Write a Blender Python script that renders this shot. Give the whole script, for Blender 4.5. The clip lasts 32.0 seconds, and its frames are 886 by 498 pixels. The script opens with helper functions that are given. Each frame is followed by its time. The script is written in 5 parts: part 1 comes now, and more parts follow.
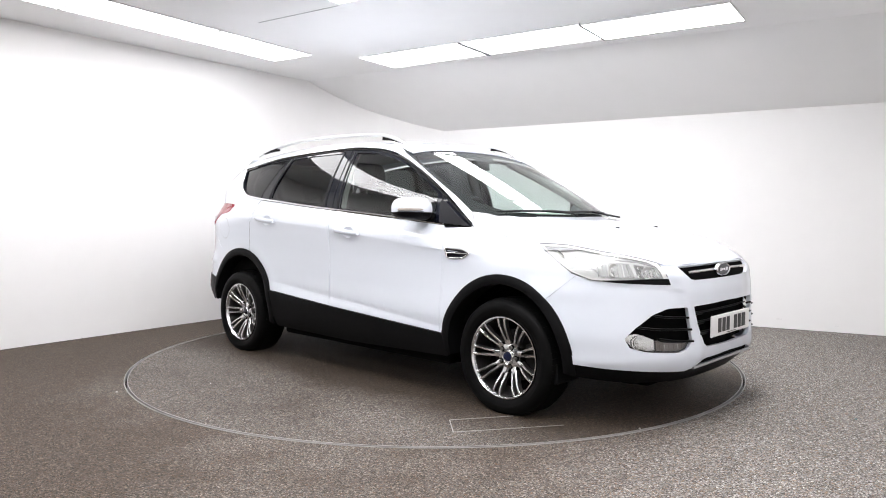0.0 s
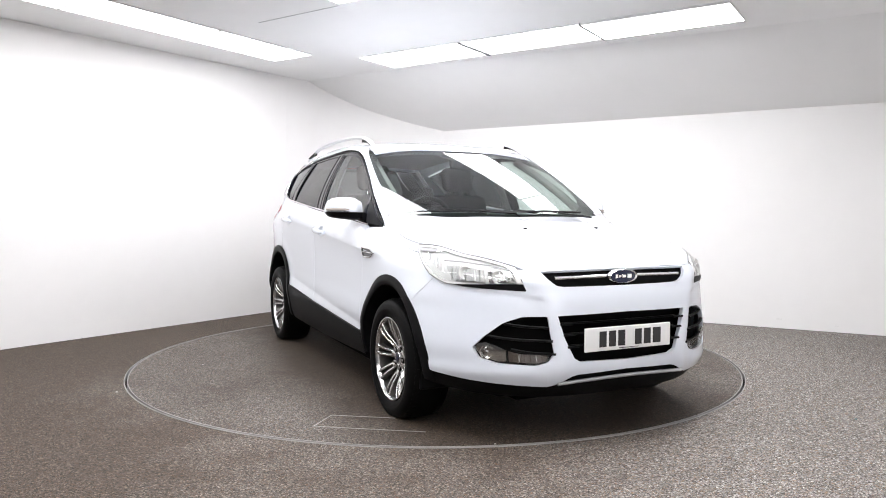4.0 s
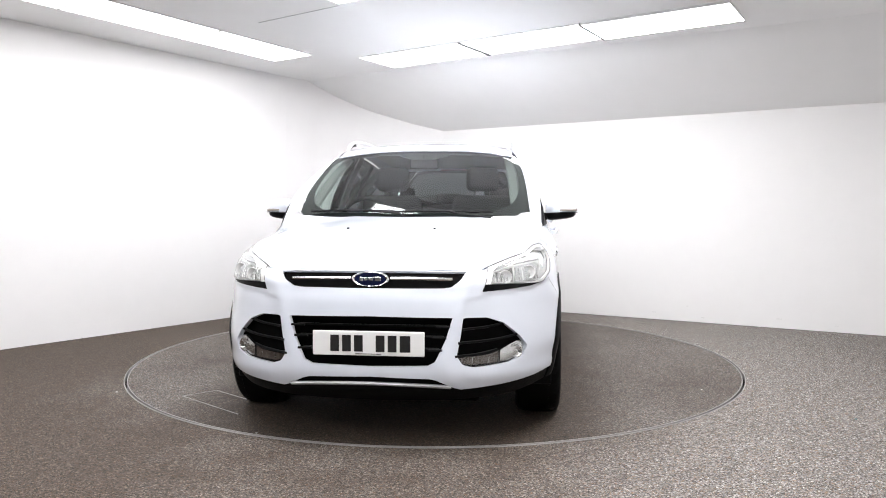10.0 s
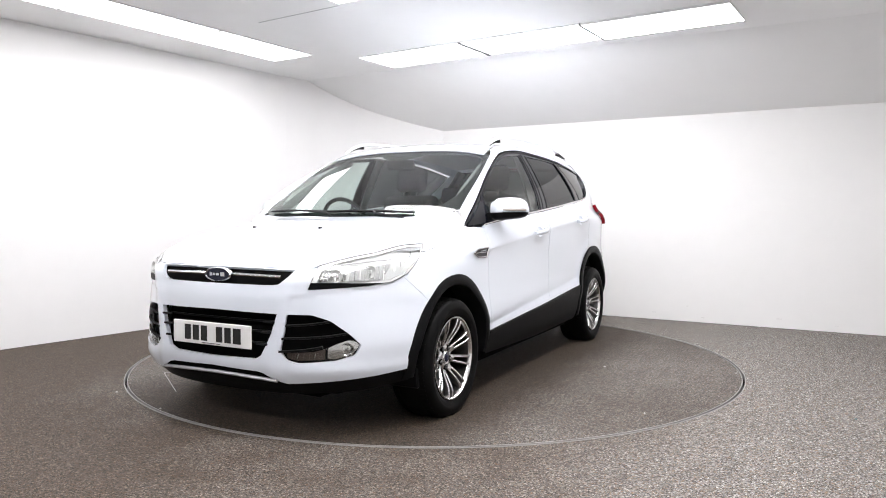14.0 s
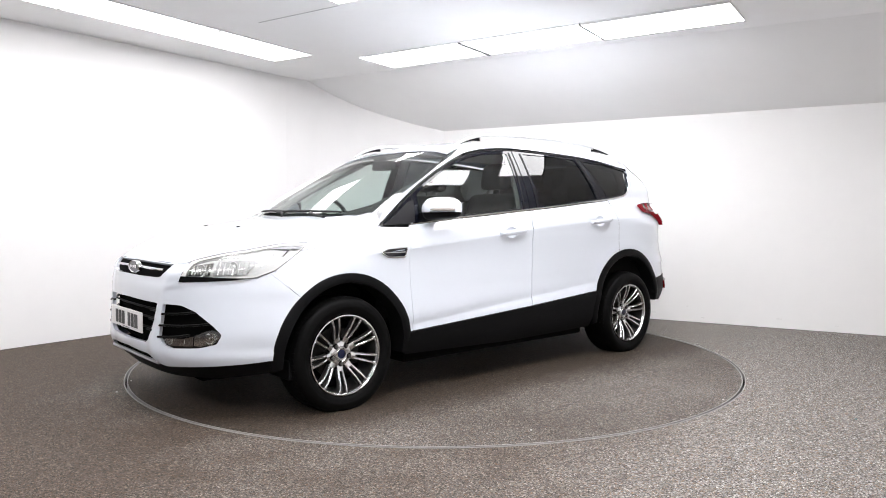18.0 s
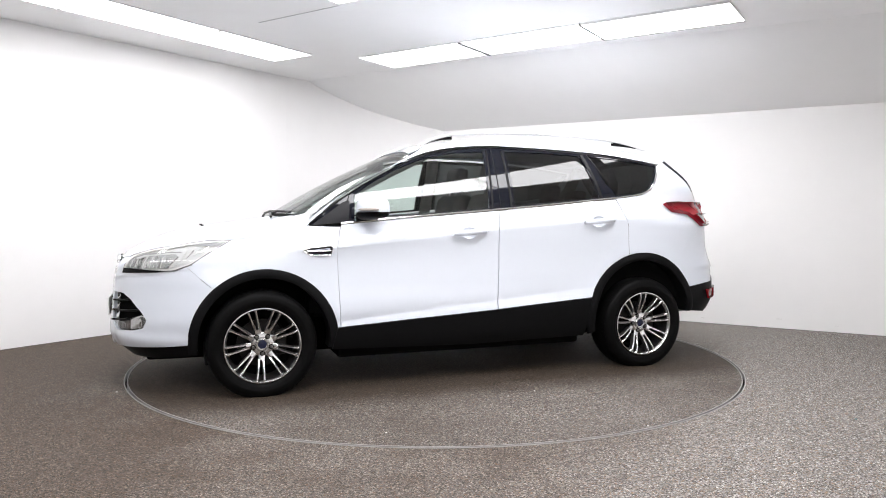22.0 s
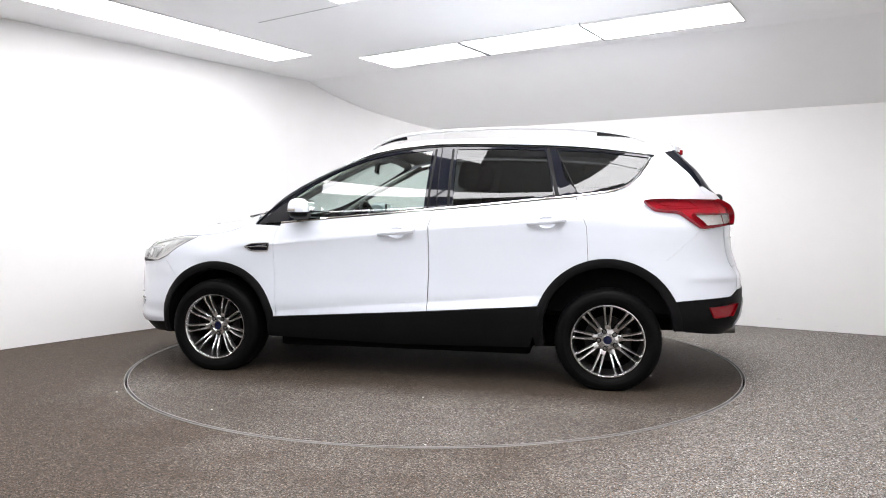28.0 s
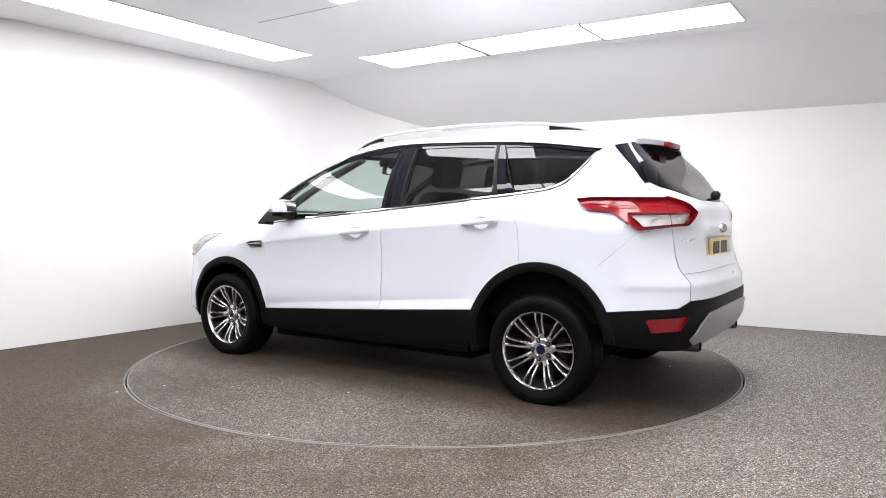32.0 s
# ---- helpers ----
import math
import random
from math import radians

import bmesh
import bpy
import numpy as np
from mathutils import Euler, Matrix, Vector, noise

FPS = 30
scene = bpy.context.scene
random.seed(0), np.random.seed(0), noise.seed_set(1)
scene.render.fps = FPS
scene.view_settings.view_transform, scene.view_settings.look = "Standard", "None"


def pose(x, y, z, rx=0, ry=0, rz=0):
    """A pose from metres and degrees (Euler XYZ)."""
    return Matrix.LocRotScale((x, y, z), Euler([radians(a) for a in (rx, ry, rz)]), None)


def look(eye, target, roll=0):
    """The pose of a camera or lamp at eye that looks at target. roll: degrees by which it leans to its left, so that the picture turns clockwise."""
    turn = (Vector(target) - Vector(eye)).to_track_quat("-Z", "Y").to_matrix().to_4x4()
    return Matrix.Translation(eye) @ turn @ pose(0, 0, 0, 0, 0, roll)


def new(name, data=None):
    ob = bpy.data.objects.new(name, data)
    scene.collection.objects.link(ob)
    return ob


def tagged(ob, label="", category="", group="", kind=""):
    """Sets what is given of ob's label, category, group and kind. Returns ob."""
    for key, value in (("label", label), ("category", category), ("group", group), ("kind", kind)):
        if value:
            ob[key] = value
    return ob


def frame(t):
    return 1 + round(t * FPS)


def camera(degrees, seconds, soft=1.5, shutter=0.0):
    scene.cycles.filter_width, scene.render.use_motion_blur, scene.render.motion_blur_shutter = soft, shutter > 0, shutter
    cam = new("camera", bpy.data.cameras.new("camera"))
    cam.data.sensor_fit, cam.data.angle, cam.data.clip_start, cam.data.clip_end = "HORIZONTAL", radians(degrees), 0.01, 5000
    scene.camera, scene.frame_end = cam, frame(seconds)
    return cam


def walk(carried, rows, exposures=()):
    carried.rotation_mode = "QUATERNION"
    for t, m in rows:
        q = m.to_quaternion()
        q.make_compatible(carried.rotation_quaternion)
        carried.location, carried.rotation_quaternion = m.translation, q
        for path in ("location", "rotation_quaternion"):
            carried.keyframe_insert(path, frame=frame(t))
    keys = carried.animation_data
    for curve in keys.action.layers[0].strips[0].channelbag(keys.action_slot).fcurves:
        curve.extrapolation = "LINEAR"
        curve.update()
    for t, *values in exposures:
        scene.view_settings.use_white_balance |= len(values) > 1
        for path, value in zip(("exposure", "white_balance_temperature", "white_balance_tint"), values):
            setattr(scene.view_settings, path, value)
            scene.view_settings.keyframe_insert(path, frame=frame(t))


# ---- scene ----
from mathutils.geometry import delaunay_2d_cdt

cam = camera(63.66, 32.0, soft=1.0)
EYE = Vector((0.0, -5.555, 1.1025))
AIM = Vector((0.009374, 0.998786, -0.048371))
walk(cam, [(0.0, look(EYE, EYE + AIM, 0.1)), (32.0, look(EYE, EYE + AIM, 0.1))], exposures=[(0.0, 0.40), (32.0, 0.40)])


def bearing(t):
    """The turntable's turn at t seconds, in degrees."""
    return -44.02 - 5.3009 * t


# ---- world and light ----
world = bpy.data.worlds.new("world")
scene.world = world
world.use_nodes = True
world.node_tree.nodes["Background"].inputs["Color"].default_value = (0.8, 0.85, 1.0, 1)
world.node_tree.nodes["Background"].inputs["Strength"].default_value = 0.05
# left row dimmed, right row raised, only to even out the room's light
PANEL_GLOW = {"worn": 7.2, "good": 9.4, "new": 11.0}

# ---- materials ----


def material(name, colour, rough=0.5, metal=0.0, coat=0.0, vary=0.0, grain=40.0, bump=0.0, bump_scale=300.0, spec=0.5):
    m = bpy.data.materials.new(name)
    m.use_nodes = True
    nt = m.node_tree
    b = nt.nodes["Principled BSDF"]
    b.inputs["Base Color"].default_value = (*colour, 1)
    b.inputs["Roughness"].default_value = rough
    b.inputs["Metallic"].default_value = metal
    b.inputs["Coat Weight"].default_value = coat
    b.inputs["Coat Roughness"].default_value = 0.04
    b.inputs["Specular IOR Level"].default_value = spec
    if vary or bump:
        tc = nt.nodes.new("ShaderNodeTexCoord")
    if vary:
        a = nt.nodes.new("ShaderNodeTexNoise")
        a.inputs["Scale"].default_value = grain
        a.inputs["Detail"].default_value = 6
        c = nt.nodes.new("ShaderNodeTexNoise")
        c.inputs["Scale"].default_value = grain / 14
        c.inputs["Detail"].default_value = 3
        add = nt.nodes.new("ShaderNodeMath")
        add.operation = "ADD"
        rng = nt.nodes.new("ShaderNodeMapRange")
        rng.inputs["From Min"].default_value = 0.6
        rng.inputs["From Max"].default_value = 1.4
        rng.inputs["To Min"].default_value = 1 - vary
        rng.inputs["To Max"].default_value = 1 + vary
        hsv = nt.nodes.new("ShaderNodeHueSaturation")
        hsv.inputs["Color"].default_value = (*colour, 1)
        for n in (a, c):
            nt.links.new(tc.outputs["Object"], n.inputs["Vector"])
        nt.links.new(a.outputs["Fac"], add.inputs[0])
        nt.links.new(c.outputs["Fac"], add.inputs[1])
        nt.links.new(add.outputs[0], rng.inputs["Value"])
        nt.links.new(rng.outputs[0], hsv.inputs["Value"])
        nt.links.new(hsv.outputs[0], b.inputs["Base Color"])
    if bump:
        k = nt.nodes.new("ShaderNodeTexNoise")
        k.inputs["Scale"].default_value = bump_scale
        k.inputs["Detail"].default_value = 4
        bp = nt.nodes.new("ShaderNodeBump")
        bp.inputs["Strength"].default_value = bump
        bp.inputs["Distance"].default_value = 0.002
        nt.links.new(tc.outputs["Object"], k.inputs["Vector"])
        nt.links.new(k.outputs["Fac"], bp.inputs["Height"])
        nt.links.new(bp.outputs[0], b.inputs["Normal"])
    return m


def glass(name, tint, gloss=0.02, base=0.06):
    """A thin pane: tinted see-through with a mirror that grows towards grazing."""
    m = bpy.data.materials.new(name)
    m.use_nodes = True
    nt = m.node_tree
    nt.nodes.remove(nt.nodes["Principled BSDF"])
    tr = nt.nodes.new("ShaderNodeBsdfTransparent")
    tr.inputs["Color"].default_value = (*tint, 1)
    gl = nt.nodes.new("ShaderNodeBsdfGlossy")
    gl.inputs["Roughness"].default_value = gloss
    lw = nt.nodes.new("ShaderNodeLayerWeight")
    lw.inputs["Blend"].default_value = 0.5
    pw = nt.nodes.new("ShaderNodeMath")
    pw.operation = "POWER"
    pw.inputs[1].default_value = 5.0
    fr = nt.nodes.new("ShaderNodeMath")
    fr.operation = "MULTIPLY_ADD"
    fr.inputs[1].default_value = 0.93
    fr.inputs[2].default_value = base
    nt.links.new(lw.outputs["Facing"], pw.inputs[0])
    nt.links.new(pw.outputs[0], fr.inputs[0])
    mx = nt.nodes.new("ShaderNodeMixShader")
    nt.links.new(fr.outputs[0], mx.inputs[0])
    nt.links.new(tr.outputs[0], mx.inputs[1])
    nt.links.new(gl.outputs[0], mx.inputs[2])
    nt.links.new(mx.outputs[0], nt.nodes["Material Output"].inputs[0])
    return m


def glow(name, colour, strength):
    m = bpy.data.materials.new(name)
    m.use_nodes = True
    b = m.node_tree.nodes["Principled BSDF"]
    b.inputs["Base Color"].default_value = (*colour, 1)
    b.inputs["Emission Color"].default_value = (*colour, 1)
    b.inputs["Emission Strength"].default_value = strength
    return m


def gravel(name, tones, dirt_and_shade, worn, middle=0.0):
    """Resin-bound fine gravel: small stones of mixed browns and greys, trodden dirt in wide patches; middle paints the
    car's shade along a lane.
    """
    m = bpy.data.materials.new(name)
    m.use_nodes = True
    nt = m.node_tree
    b = nt.nodes["Principled BSDF"]
    b.inputs["Roughness"].default_value = 0.7
    b.inputs["Specular IOR Level"].default_value = 0.35

    def node(kind, **values):
        n = nt.nodes.new(kind)
        for key, value in values.items():
            n.inputs[key].default_value = value
        return n

    tc = node("ShaderNodeTexCoord")
    stones = node("ShaderNodeTexVoronoi", Scale=165.0)
    small = node("ShaderNodeTexVoronoi", Scale=330.0)
    ramp = node("ShaderNodeValToRGB")
    ramp.color_ramp.interpolation = "CONSTANT"
    els = ramp.color_ramp.elements
    els[0].position, els[0].color = 0.0, (*tones[0], 1)
    els[1].position, els[1].color = 0.94, (*tones[-1], 1)
    for k, tone in enumerate(tones[1:-1]):
        els.new(0.16 + 0.78 * k / (len(tones) - 2)).color = (*tone, 1)
    sep, sep2 = node("ShaderNodeSeparateColor"), node("ShaderNodeSeparateColor")
    mul = node("ShaderNodeMapRange")
    mul.inputs["To Min"].default_value = 0.54
    mul.inputs["To Max"].default_value = 1.38
    grit = node("ShaderNodeHueSaturation")
    wide = node("ShaderNodeTexNoise", Scale=0.42, Detail=4.0, Roughness=0.6)
    mid = node("ShaderNodeTexNoise", Scale=3.1, Detail=5.0, Roughness=0.65)
    add = node("ShaderNodeMath")
    add.operation = "MULTIPLY_ADD"
    add.inputs[1].default_value = 0.35
    rng = node("ShaderNodeMapRange")
    rng.inputs["From Min"].default_value = worn[0]
    rng.inputs["From Max"].default_value = worn[1]
    stain = node("ShaderNodeMix")
    stain.data_type = "RGBA"
    stain.blend_type = "MULTIPLY"
    stain.inputs["B"].default_value = (*dirt_and_shade, 1)
    place = node("ShaderNodeMapping")
    place.inputs["Location"].default_value = (worn[2], worn[3], 0)
    bp = node("ShaderNodeBump", Strength=0.5, Distance=0.004)
    for n in (stones, small, mid):
        nt.links.new(tc.outputs["Object"], n.inputs["Vector"])
    nt.links.new(tc.outputs["Object"], place.inputs["Vector"])
    nt.links.new(place.outputs[0], wide.inputs["Vector"])
    nt.links.new(stones.outputs["Color"], sep.inputs[0])
    nt.links.new(small.outputs["Color"], sep2.inputs[0])
    nt.links.new(sep.outputs[0], ramp.inputs[0])
    nt.links.new(sep2.outputs[1], mul.inputs["Value"])
    nt.links.new(ramp.outputs[0], grit.inputs["Color"])
    # clumps of paler and darker, warmer and cooler stones
    clump = node("ShaderNodeTexNoise", Scale=34.0, Detail=6.0, Roughness=0.78)
    shade = node("ShaderNodeMapRange")
    shade.inputs["From Min"].default_value = 0.30
    shade.inputs["From Max"].default_value = 0.70
    shade.inputs["To Min"].default_value = 0.76
    shade.inputs["To Max"].default_value = 1.25
    warm = node("ShaderNodeTexNoise", Scale=52.0, Detail=4.0, Roughness=0.7)
    tint = node("ShaderNodeMapRange")
    tint.inputs["From Min"].default_value = 0.36
    tint.inputs["From Max"].default_value = 0.66
    tint.inputs["To Min"].default_value = 0.35
    tint.inputs["To Max"].default_value = 1.95
    both_scales = node("ShaderNodeMath")
    both_scales.operation = "MULTIPLY"
    for n in (clump, warm):
        nt.links.new(tc.outputs["Object"], n.inputs["Vector"])
    nt.links.new(clump.outputs["Fac"], shade.inputs["Value"])
    nt.links.new(warm.outputs["Fac"], tint.inputs["Value"])
    nt.links.new(mul.outputs[0], both_scales.inputs[0])
    nt.links.new(shade.outputs[0], both_scales.inputs[1])
    nt.links.new(both_scales.outputs[0], grit.inputs["Value"])
    nt.links.new(tint.outputs[0], grit.inputs["Saturation"])
    nt.links.new(mid.outputs["Fac"], add.inputs[0])
    nt.links.new(wide.outputs["Fac"], add.inputs[2])
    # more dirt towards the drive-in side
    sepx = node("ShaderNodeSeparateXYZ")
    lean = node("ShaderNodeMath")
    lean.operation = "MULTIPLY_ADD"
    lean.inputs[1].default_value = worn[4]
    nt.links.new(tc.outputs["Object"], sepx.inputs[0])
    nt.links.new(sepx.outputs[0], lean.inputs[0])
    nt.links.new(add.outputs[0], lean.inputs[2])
    # tyre dirt and the car's painted shade along its lane, uneven at the edge
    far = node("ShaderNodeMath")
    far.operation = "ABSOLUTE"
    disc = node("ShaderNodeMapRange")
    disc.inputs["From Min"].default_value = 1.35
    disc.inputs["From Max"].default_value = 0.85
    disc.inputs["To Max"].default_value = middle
    soil_and_shade = node("ShaderNodeMath")
    soil_and_shade.operation = "ADD"
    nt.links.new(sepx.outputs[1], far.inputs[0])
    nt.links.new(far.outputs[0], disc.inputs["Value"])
    nt.links.new(disc.outputs[0], soil_and_shade.inputs[0])
    nt.links.new(lean.outputs[0], soil_and_shade.inputs[1])
    nt.links.new(soil_and_shade.outputs[0], rng.inputs["Value"])
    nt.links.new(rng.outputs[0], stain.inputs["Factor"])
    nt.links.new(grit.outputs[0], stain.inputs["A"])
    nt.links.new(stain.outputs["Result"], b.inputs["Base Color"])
    nt.links.new(stones.outputs["Distance"], bp.inputs["Height"])
    nt.links.new(bp.outputs[0], b.inputs["Normal"])
    return m


WALL = material("white_wall_paint", (0.868, 0.860, 0.854), 0.7, vary=0.015, grain=6, bump=0.08, bump_scale=60)
CEIL = material("white_ceiling_paint", (0.89, 0.89, 0.89), 0.7, vary=0.015, grain=5, bump=0.06, bump_scale=60)
DARKWALL = material("dark_grey_cloth", (0.10, 0.10, 0.104), 0.9, vary=0.1, grain=8)
STONES = [(0.047, 0.041, 0.034), (0.100, 0.085, 0.074), (0.148, 0.131, 0.121), (0.187, 0.167, 0.150), (0.161, 0.158, 0.158), (0.268, 0.252, 0.235), (0.227, 0.173, 0.134), (0.348, 0.335, 0.320), (0.50, 0.488, 0.468)]
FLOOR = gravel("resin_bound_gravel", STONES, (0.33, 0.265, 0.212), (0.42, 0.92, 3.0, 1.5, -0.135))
# dirt colour and lane strength here also carry the shade under the car
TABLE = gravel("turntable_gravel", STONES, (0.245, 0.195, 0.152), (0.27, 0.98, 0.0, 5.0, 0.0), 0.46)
STEEL = material("worn_steel", (0.32, 0.31, 0.30), 0.45, 0.15, vary=0.25, grain=60)
GAP = material("black_gap", (0.01, 0.01, 0.01), 0.8)
PANEL_LIGHT = {glow_level: glow("light_panel_" + glow_level, (0.985, 0.975, 0.995), strength) for glow_level, strength in PANEL_GLOW.items()}
WHITE_FRAME = material("white_enamel_frame", (0.86, 0.86, 0.86), 0.5)
DARK_JOINT = material("dark_grey_joint", (0.03, 0.03, 0.032), 0.7)
STRIPGLASS = material("dark_side_glass", (0.006, 0.007, 0.010), 0.35, spec=0.02)
GREY_LINE = material("grey_joint", (0.35, 0.35, 0.36), 0.6)
PAINT = material("white_car_paint", (0.685, 0.722, 0.790), 0.30, coat=1.0, vary=0.008, grain=30)
BLACK = material("textured_black_plastic", (0.0055, 0.0055, 0.006), 0.45, vary=0.12, grain=50, bump=0.1, bump_scale=900, spec=0.07)
GLOSS = material("gloss_black_trim", (0.006, 0.007, 0.013), 0.03, coat=0.1, spec=0.35)
SEAL = material("black_rubber_seal", (0.008, 0.008, 0.009), 0.5, spec=0.2)
DARK = material("dark_underbody", (0.004, 0.004, 0.004), 0.85, vary=0.2, grain=12, spec=0.04)
CHROME = material("chrome", (0.82, 0.82, 0.83), 0.09, 1.0)
ALLOYDARK = material("dark_painted_alloy", (0.17, 0.165, 0.16), 0.30, 0.9, vary=0.1, grain=30)
RUBBER = material("tyre_rubber", (0.0035, 0.0035, 0.0036), 0.5, vary=0.25, grain=25, bump=0.12, bump_scale=250, spec=0.07)
SILVER = material("satin_silver_paint", (0.36, 0.36, 0.37), 0.35, 0.6, vary=0.03)
RAILPAINT = material("satin_rail", (0.72, 0.72, 0.73), 0.3, 0.35)
RED = material("red_lamp_plastic", (0.30, 0.005, 0.013), 0.12, coat=0.3, spec=0.3)
CLEAR = material("clear_lamp_plastic", (0.70, 0.695, 0.685), 0.12, coat=0.5, vary=0.12, grain=30)
AMBER = material("pale_amber_lamp", (0.34, 0.31, 0.28), 0.18, coat=0.6)
LAMPGREY = material("lamp_bowl", (0.66, 0.66, 0.655), 0.25, 0.0, vary=0.08, grain=18)
LAMPDARK = material("lamp_shadow_grey", (0.56, 0.56, 0.555), 0.25, 0.3, vary=0.2, grain=16)
LAMPSEAL = material("grey_lamp_seal", (0.09, 0.09, 0.092), 0.5)
LAMPMETAL = material("lamp_reflector_metal", (0.62, 0.62, 0.61), 0.14, 1.0, vary=0.15, grain=40)
LAMPBROWN = material("smoked_lamp_plastic", (0.10, 0.080, 0.070), 0.2, 0.3, vary=0.3, grain=30)
REDDEEP = material("deep_red_lamp_plastic", (0.20, 0.004, 0.008), 0.2, coat=0.1, spec=0.25)
DISC = material("brake_iron", (0.022, 0.021, 0.02), 0.5, 0.6, vary=0.15, grain=40)
SPOKE_ALLOY = material("polished_alloy", (0.70, 0.70, 0.705), 0.22, 1.0, vary=0.06, grain=40)
LENS = glass("lamp_lens", (0.93, 0.94, 0.94), 0.0)
WINDSCREEN = glass("clear_green_glass", (0.76, 0.84, 0.81), 0.0, 0.09)
PRIVACY = glass("privacy_glass", (0.060, 0.066, 0.066), 0.0)
CLOTH = material("charcoal_seat_cloth", (0.011, 0.0115, 0.013), 0.9, vary=0.2, grain=80)
HEADLINER = material("pale_headliner", (0.42, 0.42, 0.40), 0.9, vary=0.05)
LINING = material("grey_pillar_lining", (0.20, 0.20, 0.195), 0.8, vary=0.05)
PLATE_WHITE = material("white_plate", (0.80, 0.80, 0.79), 0.3, vary=0.02)
PLATE_YELLOW = material("yellow_plate", (0.80, 0.55, 0.10), 0.3, vary=0.02)
INK = material("black_ink", (0.01, 0.01, 0.01), 0.4)
BLUE = material("dark_blue_badge", (0.005, 0.008, 0.032), 0.15, coat=0.3, spec=0.3)
TRIANGLE = material("dark_grey_plastic", (0.020, 0.020, 0.023), 0.45, vary=0.1, grain=60, spec=0.25)
MIRROR = material("mirror_glass", (0.9, 0.9, 0.9), 0.01, 1.0)

# ---- building tools ----


def part(name, bm, mat, parent, label="", flat=False, angle=35):
    me = bpy.data.meshes.new(name)
    bm.normal_update()
    bm.to_mesh(me)
    bm.free()
    me.materials.append(mat)
    if not flat:
        me.polygons.foreach_set("use_smooth", [True] * len(me.polygons))
        me.set_sharp_from_angle(angle=radians(angle))
    ob = new(name, me)
    ob.parent = parent
    if label:
        tagged(ob, label)
    return ob


def prism(points, z0, z1):
    """An upright block on a plan of (x, y) points; z1 may be a list of heights."""
    bm = bmesh.new()
    tops = z1 if isinstance(z1, (list, tuple)) else [z1] * len(points)
    lo = [bm.verts.new((x, y, z0)) for x, y in points]
    hi = [bm.verts.new((x, y, t)) for (x, y), t in zip(points, tops)]
    n = len(points)
    bm.faces.new(lo[::-1])
    bm.faces.new(hi)
    for i in range(n):
        bm.faces.new((lo[i], lo[(i + 1) % n], hi[(i + 1) % n], hi[i]))
    bmesh.ops.recalc_face_normals(bm, faces=bm.faces)
    return bm


def box(x0, x1, y0, y1, z0, z1, bevel=0.0, seg=2, bm=None):
    bm = bm or bmesh.new()
    v = [bm.verts.new((x, y, z)) for x in (x0, x1) for y in (y0, y1) for z in (z0, z1)]
    fs = [bm.faces.new([v[i] for i in q]) for q in ((0, 1, 3, 2), (4, 6, 7, 5), (0, 4, 5, 1), (2, 3, 7, 6), (0, 2, 6, 4), (1, 5, 7, 3))]
    if bevel:
        es = list({e for f in fs for e in f.edges})
        bmesh.ops.bevel(bm, geom=es, offset=bevel, segments=seg, affect="EDGES", profile=0.5)
    bmesh.ops.recalc_face_normals(bm, faces=bm.faces)
    return bm


def grid_skin(rows, close_u=False, close_v=False, bm=None):
    """A skin over rows of points."""
    bm = bm or bmesh.new()
    vs = [[bm.verts.new(p) for p in r] for r in rows]
    nu, nv = len(vs), len(vs[0])
    for i in range(nu if close_u else nu - 1):
        for j in range(nv if close_v else nv - 1):
            q = (vs[i][j], vs[(i + 1) % nu][j], vs[(i + 1) % nu][(j + 1) % nv], vs[i][(j + 1) % nv])
            try:
                bm.faces.new(q)
            except ValueError:
                pass
    return bm


def lathe(profile, axis="y", seg=64, centre=(0, 0, 0), bm=None):
    """A body of revolution about the y axis (or x): profile of (radius, along)."""
    rows = []
    for r, a in profile:
        row = []
        for i in range(seg):
            w = 2 * math.pi * i / seg
            c, s = r * math.cos(w), r * math.sin(w)
            p = (c, a, s) if axis == "y" else (a, c, s)
            row.append((p[0] + centre[0], p[1] + centre[1], p[2] + centre[2]))
        rows.append(row)
    bm = grid_skin(rows, close_v=True, bm=bm)
    bmesh.ops.recalc_face_normals(bm, faces=bm.faces)
    return bm


def tube(points, rx, ry=None, seg=10, up=(0, 0, 1), taper=None, bm=None):
    """A rod along points with an oval section, ends closed."""
    ry = ry or rx
    pts = [Vector(p) for p in points]
    rows = []
    for i, p in enumerate(pts):
        d = (pts[min(i + 1, len(pts) - 1)] - pts[max(i - 1, 0)]).normalized()
        a = d.cross(Vector(up)).normalized()
        b = a.cross(d).normalized()
        k = taper[i] if taper else 1.0
        rows.append([p + a * (rx * k * math.cos(2 * math.pi * j / seg)) + b * (ry * k * math.sin(2 * math.pi * j / seg)) for j in range(seg)])
    bm = grid_skin(rows, close_v=True, bm=bm)
    bm.verts.ensure_lookup_table()
    n0 = len(bm.verts) - len(pts) * seg
    bm.faces.new([bm.verts[n0 + j] for j in range(seg)])
    bm.faces.new([bm.verts[n0 + (len(pts) - 1) * seg + j] for j in reversed(range(seg))])
    bmesh.ops.recalc_face_normals(bm, faces=bm.faces)
    return bm


